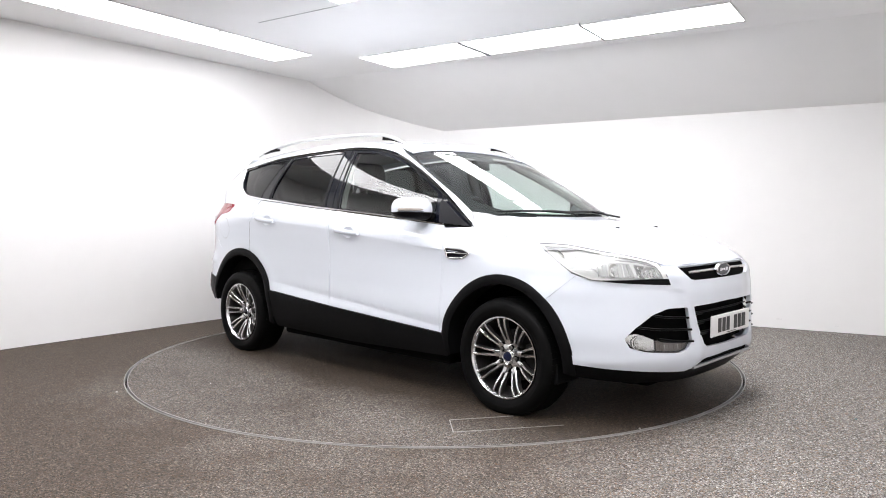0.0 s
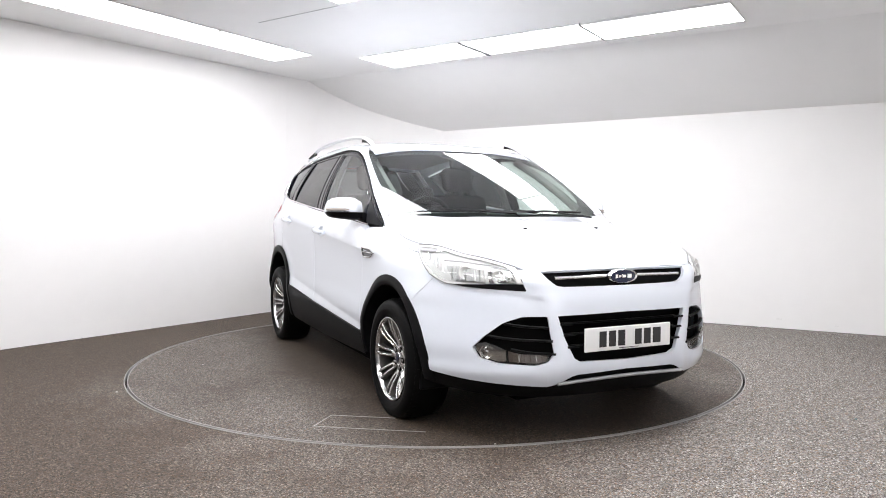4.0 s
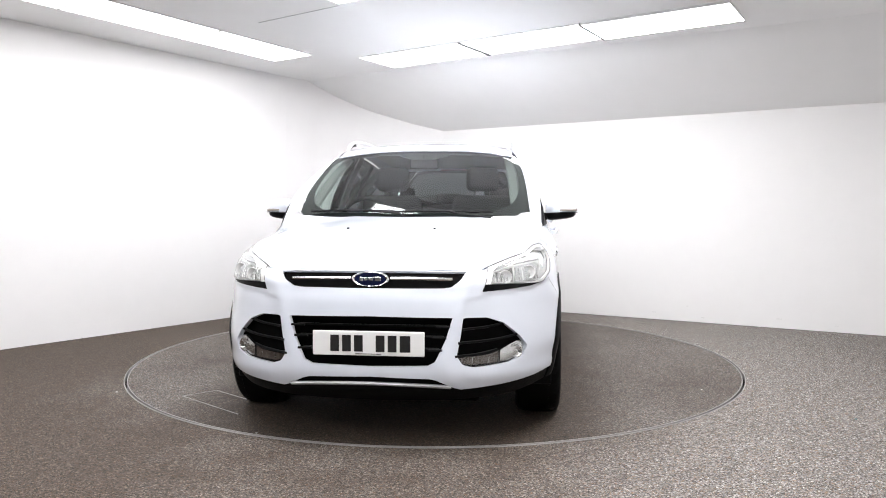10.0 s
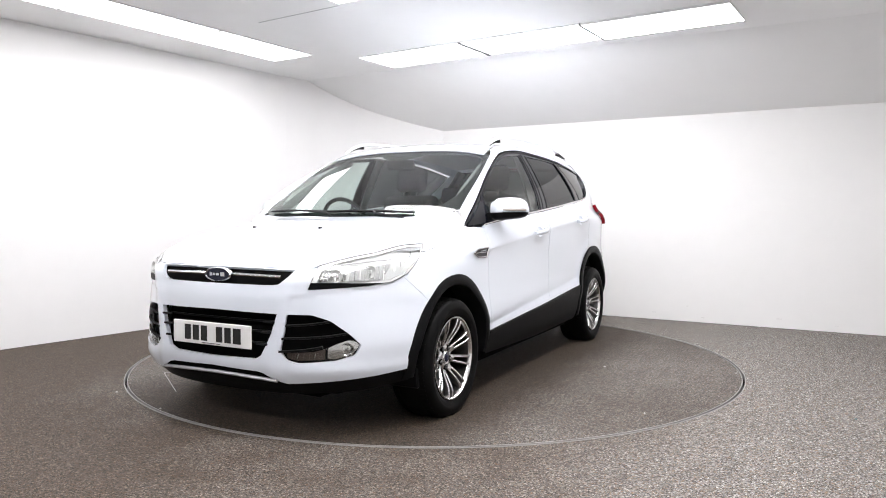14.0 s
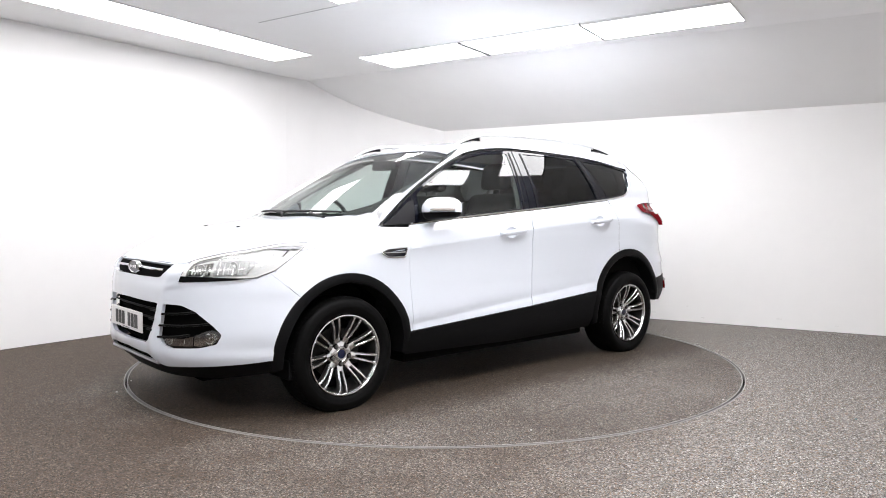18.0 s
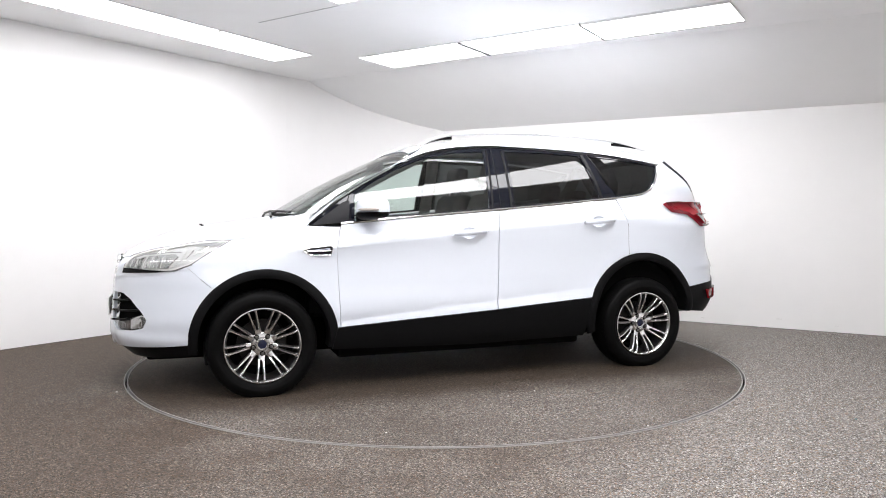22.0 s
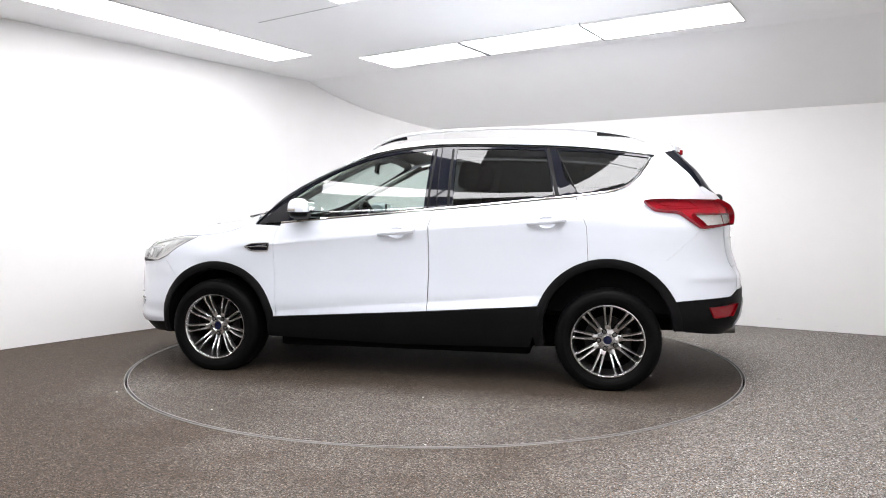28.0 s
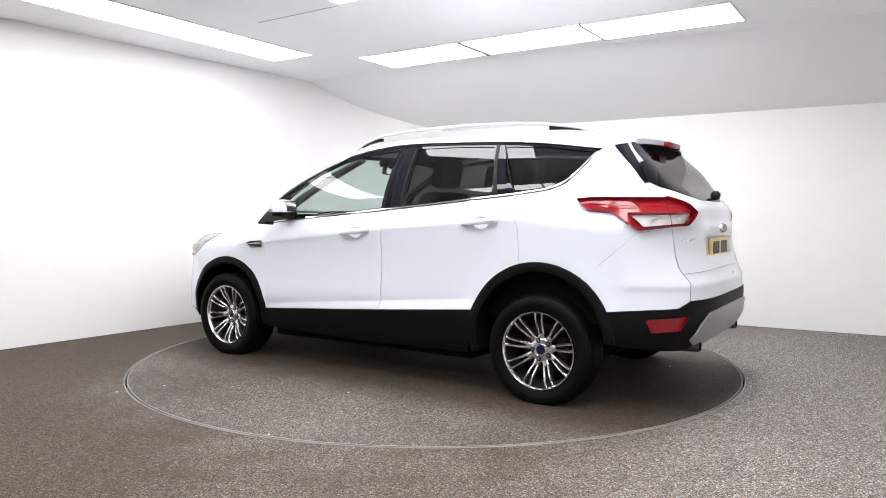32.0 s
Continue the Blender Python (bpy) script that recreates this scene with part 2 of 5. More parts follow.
def spline(pts, n=5, closed=False):
    """More points on a smooth line through pts."""
    out = []
    m = len(pts)
    for i in range(m if closed else m - 1):
        p = [pts[(i + k) % m] if closed else pts[min(max(i + k, 0), m - 1)] for k in (-1, 0, 1, 2)]
        for j in range(n):
            t = j / n
            out.append(tuple(0.5 * (2 * b + (c - a) * t + (2 * a - 5 * b + 4 * c - d) * t * t + (3 * b - a - 3 * c + d) * t ** 3) for a, b, c, d in zip(*p)))
    if not closed:
        out.append(tuple(pts[-1]))
    return out


def fillet(poly, r, n=4):
    """The same outline with rounded corners."""
    out = []
    m = len(poly)
    for i in range(m):
        a, b, c = (Vector(poly[(i + k) % m]) for k in (-1, 0, 1))
        la, lc = (a - b).length, (c - b).length
        k = min(r, la * 0.45, lc * 0.45)
        p, q = b + (a - b) * (k / la), b + (c - b) * (k / lc)
        for j in range(n + 1):
            t = j / n
            out.append(tuple(p * (1 - t) ** 2 + b * (2 * t * (1 - t)) + q * t * t))
    return out


def inset(poly, d):
    """The outline drawn in by d all round."""
    m = len(poly)
    area = sum(poly[i][0] * poly[(i + 1) % m][1] - poly[(i + 1) % m][0] * poly[i][1] for i in range(m))
    sign = 1 if area > 0 else -1
    out = []
    for i in range(m):
        a, b, c = (Vector(poly[(i + k) % m]) for k in (-1, 0, 1))
        u, v = (b - a).normalized(), (c - b).normalized()
        n = Vector((-(u.y + v.y), u.x + v.x))
        n = n.normalized() / max(0.5, math.sqrt(max(0.0, (1 + u.dot(v)) / 2))) if n.length > 1e-6 else Vector((-u.y, u.x))
        out.append(tuple(b + n * (d * sign)))
    return out


def dense(poly, h):
    out = []
    m = len(poly)
    for i in range(m):
        a, b = Vector(poly[i]), Vector(poly[(i + 1) % m])
        k = max(1, int((b - a).length / h + 0.5))
        out += [tuple(a + (b - a) * (j / k)) for j in range(k)]
    return out


def within(px, py, poly):
    res = np.zeros(len(px), bool)
    m = len(poly)
    for i in range(m):
        (x0, y0), (x1, y1) = poly[i], poly[(i + 1) % m]
        if y0 == y1:
            continue
        cross = ((y0 > py) != (y1 > py)) & (px < (x1 - x0) * (py - y0) / (y1 - y0) + x0)
        res ^= cross
    return res


def sheet(outline, surf, h=0.03, holes=(), thick=0.012, gap=0.0, bm=None, out=(0, 1, 0), lines=()):
    """A panel: an outline in two coordinates, laid on the surface surf, with its edges turned in by thick; lines are creases that its mesh follows."""
    if gap:
        outline = inset(outline, gap)
    loops = [dense(outline, h)] + [dense(q, h) for q in holes]
    pts, edges = [], []
    for lp in loops:
        k = len(pts)
        pts += lp
        edges += [(k + i, k + (i + 1) % len(lp)) for i in range(len(lp))]
    arr = np.array(pts)
    (x0, y0), (x1, y1) = arr.min(0), arr.max(0)
    for line in lines:
        q = np.array(line)
        ok = within(q[:, 0], q[:, 1], loops[0])
        for lp in loops[1:]:
            ok &= ~within(q[:, 0], q[:, 1], lp)
        ok &= np.min((q[:, 0, None] - arr[None, :, 0]) ** 2 + (q[:, 1, None] - arr[None, :, 1]) ** 2, axis=1) > 0.004 ** 2
        pts += [tuple(v) for v in q[ok].tolist()]
    arr = np.array(pts)
    gx, gy = np.meshgrid(np.arange(x0 + h / 2, x1, h), np.arange(y0 + h / 2, y1, h))
    gx, gy = gx.ravel(), gy.ravel()
    ok = within(gx, gy, loops[0])
    for q in loops[1:]:
        ok &= ~within(gx, gy, q)
    gx, gy = gx[ok], gy[ok]
    if len(gx):
        near = np.min((gx[:, None] - arr[None, :, 0]) ** 2 + (gy[:, None] - arr[None, :, 1]) ** 2, axis=1)
        keep = near > (0.45 * h) ** 2
        pts = pts + list(zip(gx[keep].tolist(), gy[keep].tolist()))
    vs, _, fs, *_ = delaunay_2d_cdt([Vector(p) for p in pts], edges, [], 0, 1e-7)
    c = np.array([[sum(vs[i][k] for i in f) / len(f) for k in (0, 1)] for f in fs])
    ok = within(c[:, 0], c[:, 1], loops[0])
    for q in loops[1:]:
        ok &= ~within(c[:, 0], c[:, 1], q)
    bm = bm or bmesh.new()
    bv = [bm.verts.new(surf(v[0], v[1])) for v in vs]
    faces = []
    for f, good in zip(fs, ok):
        if good:
            try:
                faces.append(bm.faces.new([bv[i] for i in f]))
            except ValueError:
                pass
    for v in bv:
        if not v.link_faces:
            bm.verts.remove(v)
    bmesh.ops.recalc_face_normals(bm, faces=faces)
    total = Vector((0, 0, 0))
    for f in faces:
        f.normal_update()
        total += f.normal * f.calc_area()
    if total.dot(Vector(out)) < 0:
        bmesh.ops.reverse_faces(bm, faces=faces)
    if thick:
        fset = set(faces)
        rim = [e for f in faces for e in f.edges if len([g for g in e.link_faces if g in fset]) == 1]
        back = {}
        for e in rim:
            for v in e.verts:
                if v not in back:
                    n = sum((f.normal for f in v.link_faces if f in fset), Vector())
                    back[v] = bm.verts.new(v.co - n.normalized() * thick)
        for e in rim:
            f = [g for g in e.link_faces if g in fset][0]
            a, b = e.verts
            lv = list(f.verts)
            if lv[(lv.index(a) + 1) % len(lv)] is b:
                a, b = b, a
            try:
                bm.faces.new((a, b, back[b], back[a]))
            except ValueError:
                pass
    return bm

# ---- the studio ----
HIGH, LOW = 2.667, 2.12
# plan of the wall's inner face: long wall, rounded corner, low wall
LONG_END = Vector((-1.541, 2.914))
LONG_DIR = Vector((0.591, 0.807))
LOW_START = Vector((0.087, 3.235))
LOW_DIR = Vector((0.8612, -0.5082))
ROUND = [(-1.541, 2.914), (-1.358, 3.012), (-1.17, 3.099), (-0.841, 3.2), (-0.5, 3.239), (-0.224, 3.249), (0.087, 3.235)]
SLOPE_REACH = 1.103


def from_low_wall(x, y):
    return (-0.5901 * x + 3.2861 - y) / 1.1611


def ceiling_z(x, y):
    return LOW + (HIGH - LOW) * min(1.0, max(0.0, from_low_wall(x, y) / SLOPE_REACH))


long_far = LONG_END - LONG_DIR * 10.0
# unseen east wall starts here, set near to bounce light onto the right side
low_far = LOW_START + LOW_DIR * 5.8
back_corner = low_far - LONG_DIR * 9.95


def wall(name, pts, tops, outward, label, mat=WALL):
    """A wall 0.15 thick along the plan points."""
    o = Vector(outward).normalized() * 0.15
    bm = bmesh.new()
    rows = []
    for k in range(len(pts)):
        x, y = pts[k]
        rows.append([(x, y, -0.02), (x, y, tops[k] + 0.004), (x + o.x, y + o.y, tops[k] + 0.004), (x + o.x, y + o.y, -0.02)])
    grid_skin(rows, close_v=True, bm=bm)
    bm.verts.ensure_lookup_table()
    n = len(bm.verts)
    bm.faces.new(bm.verts[0:4])
    bm.faces.new(bm.verts[n - 4:n])
    bmesh.ops.recalc_face_normals(bm, faces=bm.faces)
    ob = part(name, bm, mat, None, angle=20)
    return tagged(ob, label, "wall", kind="structure")


bend = LONG_END - LONG_DIR * 0.30
wall("wall_west", [long_far, bend], [HIGH, HIGH], (-0.807, 0.591), "long smooth white painted studio wall beside the turntable")
arc = spline(ROUND, 6)
soft_arc = spline([(bend.x, bend.y), (-1.575, 2.842), (-1.425, 2.960)] + ROUND[2:], 6)
wall("wall_corner", soft_arc, [ceiling_z(x, y) for x, y in soft_arc], (-0.25, 0.97), "white rounded corner wall under the sloping ceiling")
wall("wall_north", [LOW_START, low_far], [LOW, LOW], (0.508, 0.861), "low white painted studio wall with faint scuffs near the floor")
wall("wall_east", [low_far, back_corner], [HIGH, HIGH], (0.861, -0.508), "plain unseen studio wall, set near to bounce light")
wall("wall_south", [back_corner, long_far], [HIGH, HIGH], (-0.508, -0.861), "dark grey cloth wall behind the camera", DARKWALL)

# dark gap where the walls meet the floor
for a, b, inward in ((long_far, bend, Vector((0.807, -0.591))), (LOW_START, low_far, Vector((-0.508, -0.861)))):
    q = [tuple(a), tuple(b), tuple(b + inward * 0.007), tuple(a + inward * 0.007)]
    tagged(part("trim", prism(q, -0.01, 0.0025), LAMPSEAL, None, flat=True), "thin dark gap between wall and floor", "trim", kind="structure")

# ceiling: a flat field, and a slope that runs down to the low wall
bm = bmesh.new()
crease_a = LONG_END
crease_b = low_far - Vector((0.508, 0.861)) * SLOPE_REACH
rim_pts = [(p[0], p[1], HIGH) for p in (crease_a, crease_b, back_corner - LONG_DIR * 0.1, long_far - LONG_DIR * 0.1)]
flat_v = [bm.verts.new(p) for p in rim_pts]
bm.faces.new(flat_v)
far = bm.verts.new((low_far.x, low_far.y, LOW))
run = [bm.verts.new((x, y, ceiling_z(x, y))) for x, y in arc[1:]]
bm.faces.new([flat_v[0], *run, far, flat_v[1]])
bmesh.ops.recalc_face_normals(bm, faces=bm.faces)
up_faces = bmesh.ops.extrude_face_region(bm, geom=bm.faces[:])["geom"]
bmesh.ops.translate(bm, vec=(0, 0, 0.12), verts=[g for g in up_faces if isinstance(g, bmesh.types.BMVert)])
bmesh.ops.recalc_face_normals(bm, faces=bm.faces)
ceiling = tagged(part("ceiling", bm, CEIL, None, flat=True), "white painted ceiling sloping down to the low wall", "ceiling", kind="structure")

# axes of the ceiling's grid
GA, GB = Vector((0.833, -0.553)), Vector((0.555, 0.832))


def plan(a, b):
    return GA * a + GB * b


def ceiling_joint(a0, b0, a1, b1, wide=0.005, mat=GREY_LINE):
    p, q = plan(a0, b0), plan(a1, b1)
    n = Vector((-(q - p).y, (q - p).x)).normalized() * wide / 2
    pts = [p + n, p - n, q - n, q + n]
    ob = part("ceiling_joint", prism([tuple(v) for v in pts], HIGH - 0.003, HIGH + 0.002), mat, None, flat=True)
    return tagged(ob, "thin grey joint between ceiling boards", "joint", kind="structure")


ceiling_joint(-1.42, -0.49, -0.55, -0.50)
ceiling_joint(0.6, 1.98, 2.6, 1.99, 0.003)


def light_panel(a0, a1, b0, b1, drop=0.0, glow_level="good"):
    """A flat ceiling panel with a thin white frame."""
    e = 0.005
    base = new("ceiling_light")
    c = plan((a0 + a1) / 2, (b0 + b1) / 2)
    base.location = (c.x, c.y, HIGH)
    ra, rb = (a1 - a0) / 2, (b1 - b0) / 2

    def at(a, b):
        v = GA * a + GB * b
        return (v.x, v.y)
    bars = [(-ra, ra, -rb, -rb + e), (-ra, ra, rb - e, rb), (-ra, -ra + e, -rb + e, rb - e), (ra - e, ra, -rb + e, rb - e)]
    for q in bars:
        pts = [at(q[0], q[2]), at(q[1], q[2]), at(q[1], q[3]), at(q[0], q[3])]
        part("frame_bar", prism(pts, -0.012 - drop, 0.004), WHITE_FRAME, base, flat=True)
    pts = [at(-ra + e, -rb + e), at(ra - e, -rb + e), at(ra - e, rb - e), at(-ra + e, rb - e)]
    part("diffuser", prism(pts, -0.008 - drop, -0.001), PANEL_LIGHT[glow_level], base, "glowing white diffuser", flat=True)
    return tagged(base, "glowing white rectangular panel light set in the ceiling", "ceiling light", group="ceiling lights")


for a0 in (-1.55, -0.385, 0.785):
    light_panel(a0, a0 + 1.157, 0.938, 1.512, drop=0.010 if a0 > 0.5 else 0.0)
for b0 in (-0.51, -1.625, -2.74):
    light_panel(-2.378, -1.86, b0, b0 + 1.107, glow_level="worn")
light_panel(-0.50, 0.665, -1.12, -0.553)
for b0 in (-0.51, -1.625, -2.74, -3.855):
    light_panel(1.74, 2.26, b0, b0 + 1.105, glow_level="new")
for a0 in (-0.615, 0.555):
    light_panel(a0, a0 + 1.153, -2.75, -2.18)
# unseen row, added by guess to carry the ceiling lights on
for a0 in (-3.07, -1.9, -0.73, 0.44, 1.61):
    light_panel(a0, a0 + 1.153, -5.45, -4.88)


def panel_joint(a0, a1, b0, b1, mat=DARK_JOINT):
    pts = [tuple(plan(a0, b0)), tuple(plan(a1, b0)), tuple(plan(a1, b1)), tuple(plan(a0, b1))]
    ob = part("panel_joint", prism(pts, HIGH - 0.024, HIGH + 0.001), mat, None, flat=True)
    return tagged(ob, "narrow grey joint between two ceiling lights", "joint", kind="structure")


for a0 in (-0.3925, 0.7725):
    panel_joint(a0 - 0.006, a0 + 0.017, 0.94, 1.51)
for b0 in (-0.518, -1.633):
    panel_joint(-2.376, -1.862, b0 - 0.002, b0 + 0.010, GREY_LINE)
panel_joint(0.79, 1.94, 1.508, 1.522)

# floor: one sheet with a round opening for the turntable
R_HOLE = 2.2405
bm = bmesh.new()
seg = 160
inner = [(R_HOLE * math.cos(2 * math.pi * i / seg), R_HOLE * math.sin(2 * math.pi * i / seg)) for i in range(seg)]
reach = 14.0
outer = [(reach * math.cos(2 * math.pi * i / seg), -2 + reach * math.sin(2 * math.pi * i / seg)) for i in range(seg)]
grid_skin([[(x, y, 0) for x, y in inner], [(x, y, 0) for x, y in outer]], close_v=True, bm=bm)
grid_skin([[(x, y, 0) for x, y in inner], [(x, y, -0.06) for x, y in inner]], close_v=True, bm=bm)
bmesh.ops.remove_doubles(bm, verts=bm.verts, dist=1e-5)
bmesh.ops.recalc_face_normals(bm, faces=bm.faces)
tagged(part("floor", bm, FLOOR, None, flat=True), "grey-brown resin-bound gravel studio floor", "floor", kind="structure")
bm = lathe([(0.001, -0.06), (R_HOLE + 0.3, -0.06), (R_HOLE + 0.3, -0.08), (0.001, -0.08)], seg=96)
bmesh.ops.rotate(bm, verts=bm.verts, cent=(0, 0, 0), matrix=Matrix.Rotation(radians(90), 3, "X"))
tagged(part("turntable_pit", bm, GAP, None), "dark pit under the turntable's rim", "pit", kind="structure")


def flat_ring(r0, r1, z0, z1):
    bm = lathe([(r0, z0), (r1, z0), (r1, z1), (r0, z1), (r0, z0)], seg=160)
    bmesh.ops.rotate(bm, verts=bm.verts, cent=(0, 0, 0), matrix=Matrix.Rotation(radians(90), 3, "X"))
    bmesh.ops.remove_doubles(bm, verts=bm.verts, dist=1e-5)
    bmesh.ops.recalc_face_normals(bm, faces=bm.faces)
    return bm


tagged(part("floor_edge_ring", flat_ring(2.2335, 2.2395, -0.03, 0.002), STEEL, None), "thin worn steel edge round the turntable opening", "edging", kind="structure")

turntable = new("turntable")
tagged(turntable, "round grey-brown gravel turntable with a thin steel rim", "turntable")
bm = lathe([(0.0005, 0.0), (2.213, 0.0), (2.213, -0.05), (0.0005, -0.05)], seg=160)
bmesh.ops.rotate(bm, verts=bm.verts, cent=(0, 0, 0), matrix=Matrix.Rotation(radians(90), 3, "X"))
bmesh.ops.remove_doubles(bm, verts=bm.verts, dist=1e-3)
bmesh.ops.recalc_face_normals(bm, faces=bm.faces)
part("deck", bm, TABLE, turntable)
part("rim_ring", flat_ring(2.2135, 2.2190, -0.04, 0.0025), STEEL, turntable, "thin worn steel rim")
for p, q in (((1.285, -1.225), (1.445, -1.37)), ((1.445, -1.37), (1.78, -0.88)), ((1.285, -1.225), (1.485, -0.93))):
    p, q = Vector(p), Vector(q)
    n = Vector((-(q - p).y, (q - p).x)).normalized() * 0.0025
    part("hatch_edge", prism([tuple(p + n), tuple(p - n), tuple(q - n), tuple(q + n)], -0.004, 0.002), STEEL, turntable, "thin metal edge of a floor hatch", flat=True)


def spot(name, x, y, z, r, mat, label, parent=None, seed=0):
    """A small flat stain with an uneven outline."""
    rnd = random.Random(seed)
    pts = [(x + r * (0.7 + 0.5 * rnd.random()) * math.cos(w), y + r * (0.7 + 0.5 * rnd.random()) * math.sin(w)) for w in [2 * math.pi * i / 11 for i in range(11)]]
    ob = part(name, prism(pts, z - 0.002, z + 0.0015), mat, parent, label, flat=True)
    if parent is None:
        tagged(ob, label, "stain", kind="structure")
    return ob


TEAL = material("teal_paint", (0.02, 0.09, 0.10), 0.5)
PALE = material("pale_chip", (0.6, 0.59, 0.57), 0.6)
SCUFF = material("grey_scuff", (0.66, 0.65, 0.64), 0.8)
spot("floor_stain", 2.273, -1.762, 0.0, 0.010, TEAL, "small teal paint spot on the gravel floor", seed=1)
spot("floor_stain", -1.978, -1.161, 0.0, 0.008, PALE, "small pale chip on the gravel floor", seed=2)
for k, (x, y) in enumerate(((-0.202, 1.282), (-0.42, 2.145), (2.094, -0.653), (-0.4, -1.7), (-1.65, -0.6), (0.9, 1.8))):
    spot("pale_chip", x, y, 0.0, 0.006, PALE, "small pale chip", turntable, seed=5 + k)
for k, (d, z, w) in enumerate(((2.55, 0.075, 0.04), (3.05, 0.05, 0.03), (3.75, 0.09, 0.05), (4.25, 0.06, 0.03), (2.9, 0.16, 0.02))):
    p = LOW_START + LOW_DIR * d
    q = p + LOW_DIR * w
    n = Vector((-0.508, -0.861)) * 0.002
    ob = part("wall_scuff", prism([tuple(p), tuple(q), tuple(q + n), tuple(p + n)], z, z + 0.004), SCUFF, None, flat=True)
    tagged(ob, "faint grey scuff on the white wall", "scuff", kind="structure")

# ---- the car ----
def smooth_curve(*pairs):
    """A smooth curve through (position, value) pairs."""
    xs = [p[0] for p in pairs]
    ys = [p[1] for p in pairs]
    n = len(xs)
    d = [(ys[i + 1] - ys[i]) / (xs[i + 1] - xs[i]) for i in range(n - 1)]
    m = [d[0]] + [0.0 if d[i - 1] * d[i] <= 0 else 2 * d[i - 1] * d[i] / (d[i - 1] + d[i]) for i in range(1, n - 1)] + [d[-1]]

    def at(x):
        if x <= xs[0]:
            return ys[0]
        if x >= xs[-1]:
            return ys[-1]
        i = 0
        while x > xs[i + 1]:
            i += 1
        h = xs[i + 1] - xs[i]
        t = (x - xs[i]) / h
        return ((1 + 2 * t) * (1 - t) ** 2 * ys[i] + t * (1 - t) ** 2 * h * m[i]
                + t * t * (3 - 2 * t) * ys[i + 1] + t * t * (t - 1) * h * m[i + 1])
    return at


def ease(a, b, x):
    t = min(1.0, max(0.0, (x - a) / (b - a)))
    return t * t * (3 - 2 * t)


# body lines, in metres from the wheelbase's middle; x forward, z up
belt_z = smooth_curve((-1.75, 1.262), (-1.12, 1.220), (-0.62, 1.172), (-0.21, 1.136), (0.49, 1.079), (1.06, 1.028))
crease_z = smooth_curve((-1.95, 1.095), (-1.16, 1.065), (-0.18, 0.998), (0.85, 0.896), (1.2, 0.87))
low_w = smooth_curve((0.18, 0.80), (0.23, 0.865), (0.30, 0.895), (0.40, 0.912), (0.47, 0.921), (0.54, 0.916), (0.66, 0.904), (0.80, 0.907), (0.95, 0.914))
nose_x = smooth_curve((0.18, 2.10), (0.24, 2.17), (0.30, 2.225), (0.38, 2.245), (0.50, 2.235), (0.62, 2.23), (0.70, 2.225), (0.75, 2.215))
hood_z = smooth_curve((0.9, 1.135), (1.22, 1.089), (1.34, 1.072), (1.50, 1.050), (1.69, 1.022), (1.89, 0.978), (2.02, 0.925), (2.10, 0.885), (2.155, 0.848), (2.19, 0.81), (2.215, 0.752))
tail_x = smooth_curve((0.20, -1.95), (0.30, -2.06), (0.38, -2.17), (0.47, -2.215), (0.60, -2.225), (0.68, -2.222), (0.78, -2.192), (0.90, -2.158), (1.05, -2.145),
                      (1.14, -2.14), (1.19, -2.10), (1.293, -1.985), (1.40, -1.90), (1.507, -1.80), (1.58, -1.75), (1.66, -1.66))


def sill_z(x):
    return 0.402 + (0.878 - x) * 0.0665


def kink_z(x):
    """The crease low on the doors, rising over the sill towards the rear."""
    return sill_z(x) + 0.052 - 0.017 * x


def cabin_w(x, z):
    zc, zb = crease_z(x), belt_z(x)
    if z <= zc:
        lift = kink_z(x) - sill_z(x)
        v = z - kink_z(x)
        tuck = max(0.0, 1 + v / lift) if v < 0 else math.exp(-v / 0.06)
        under = 1 - math.exp((z - zc) / 0.055)
        swell = math.exp(-((math.hypot(x + 1.342, z - 0.37) - 0.47) / 0.06) ** 2) * ease(0.35, 0.6, z)
        return low_w(min(z, 0.95)) - 0.012 * tuck * ease(1.05, 0.80, x) * ease(-1.05, -0.80, x) - 0.008 * under * ease(0.60, 0.85, z) + 0.006 * swell
    if z <= zb:
        t = (z - zc) / (zb - zc)
        return 0.914 - 0.020 * t - 0.048 * t ** 1.8
    t = (z - zb) / (1.574 - zb)
    return 0.846 - 0.200 * max(t, 0.0) ** 1.45


def half(x, z):
    """Half the width of the car at that station and height."""
    w = cabin_w(x, z) if x < 1.35 else 0.0
    if x > 0.95:
        zz = min(z, 0.75)
        xf = nose_x(zz)
        q = (x - 1.1) / (xf - 1.1)
        v = low_w(min(z, 0.75)) * (max(0.0, 1 - max(0.0, q) ** 3)) ** (1 / 3)
        v *= 1 + 0.027 * math.exp(-((x - 1.64) / 0.16) ** 2) * ease(0.80, 0.68, z)
        if z > 0.75:
            zt = hood_z(x)
            s = (z - 0.75) / max(zt - 0.75, 1e-3)
            v *= (max(0.0, 1 - s ** 3)) ** (1 / 3)
        k = ease(0.95, 1.35, x)
        w = w * (1 - k) + v * k
    if x < -1.0:
        q = (x + 1.0) / (tail_x(z) + 1.0)
        n = 4.4 + 7.8 * ease(1.17, 1.40, z)
        w -= 0.050 * min(1.3, (max(0.0, -0.85 - x) / 0.77) ** 2) * ease(1.02, 1.16, z)
        w *= (max(0.0, 1 - q ** n)) ** (1 / n)
    return w


def around(cx, deg, z):
    """The point of the body's skin at that height, seen at that bearing from (cx, 0)."""
    c, s = math.cos(math.radians(deg)), math.sin(math.radians(deg))
    lo, hi = 0.0, 1.5
    for _ in range(24):
        r = (lo + hi) / 2
        if abs(s) * r < half(cx + c * r, z):
            lo = r
        else:
            hi = r
    return (cx + c * lo, s * lo, z)


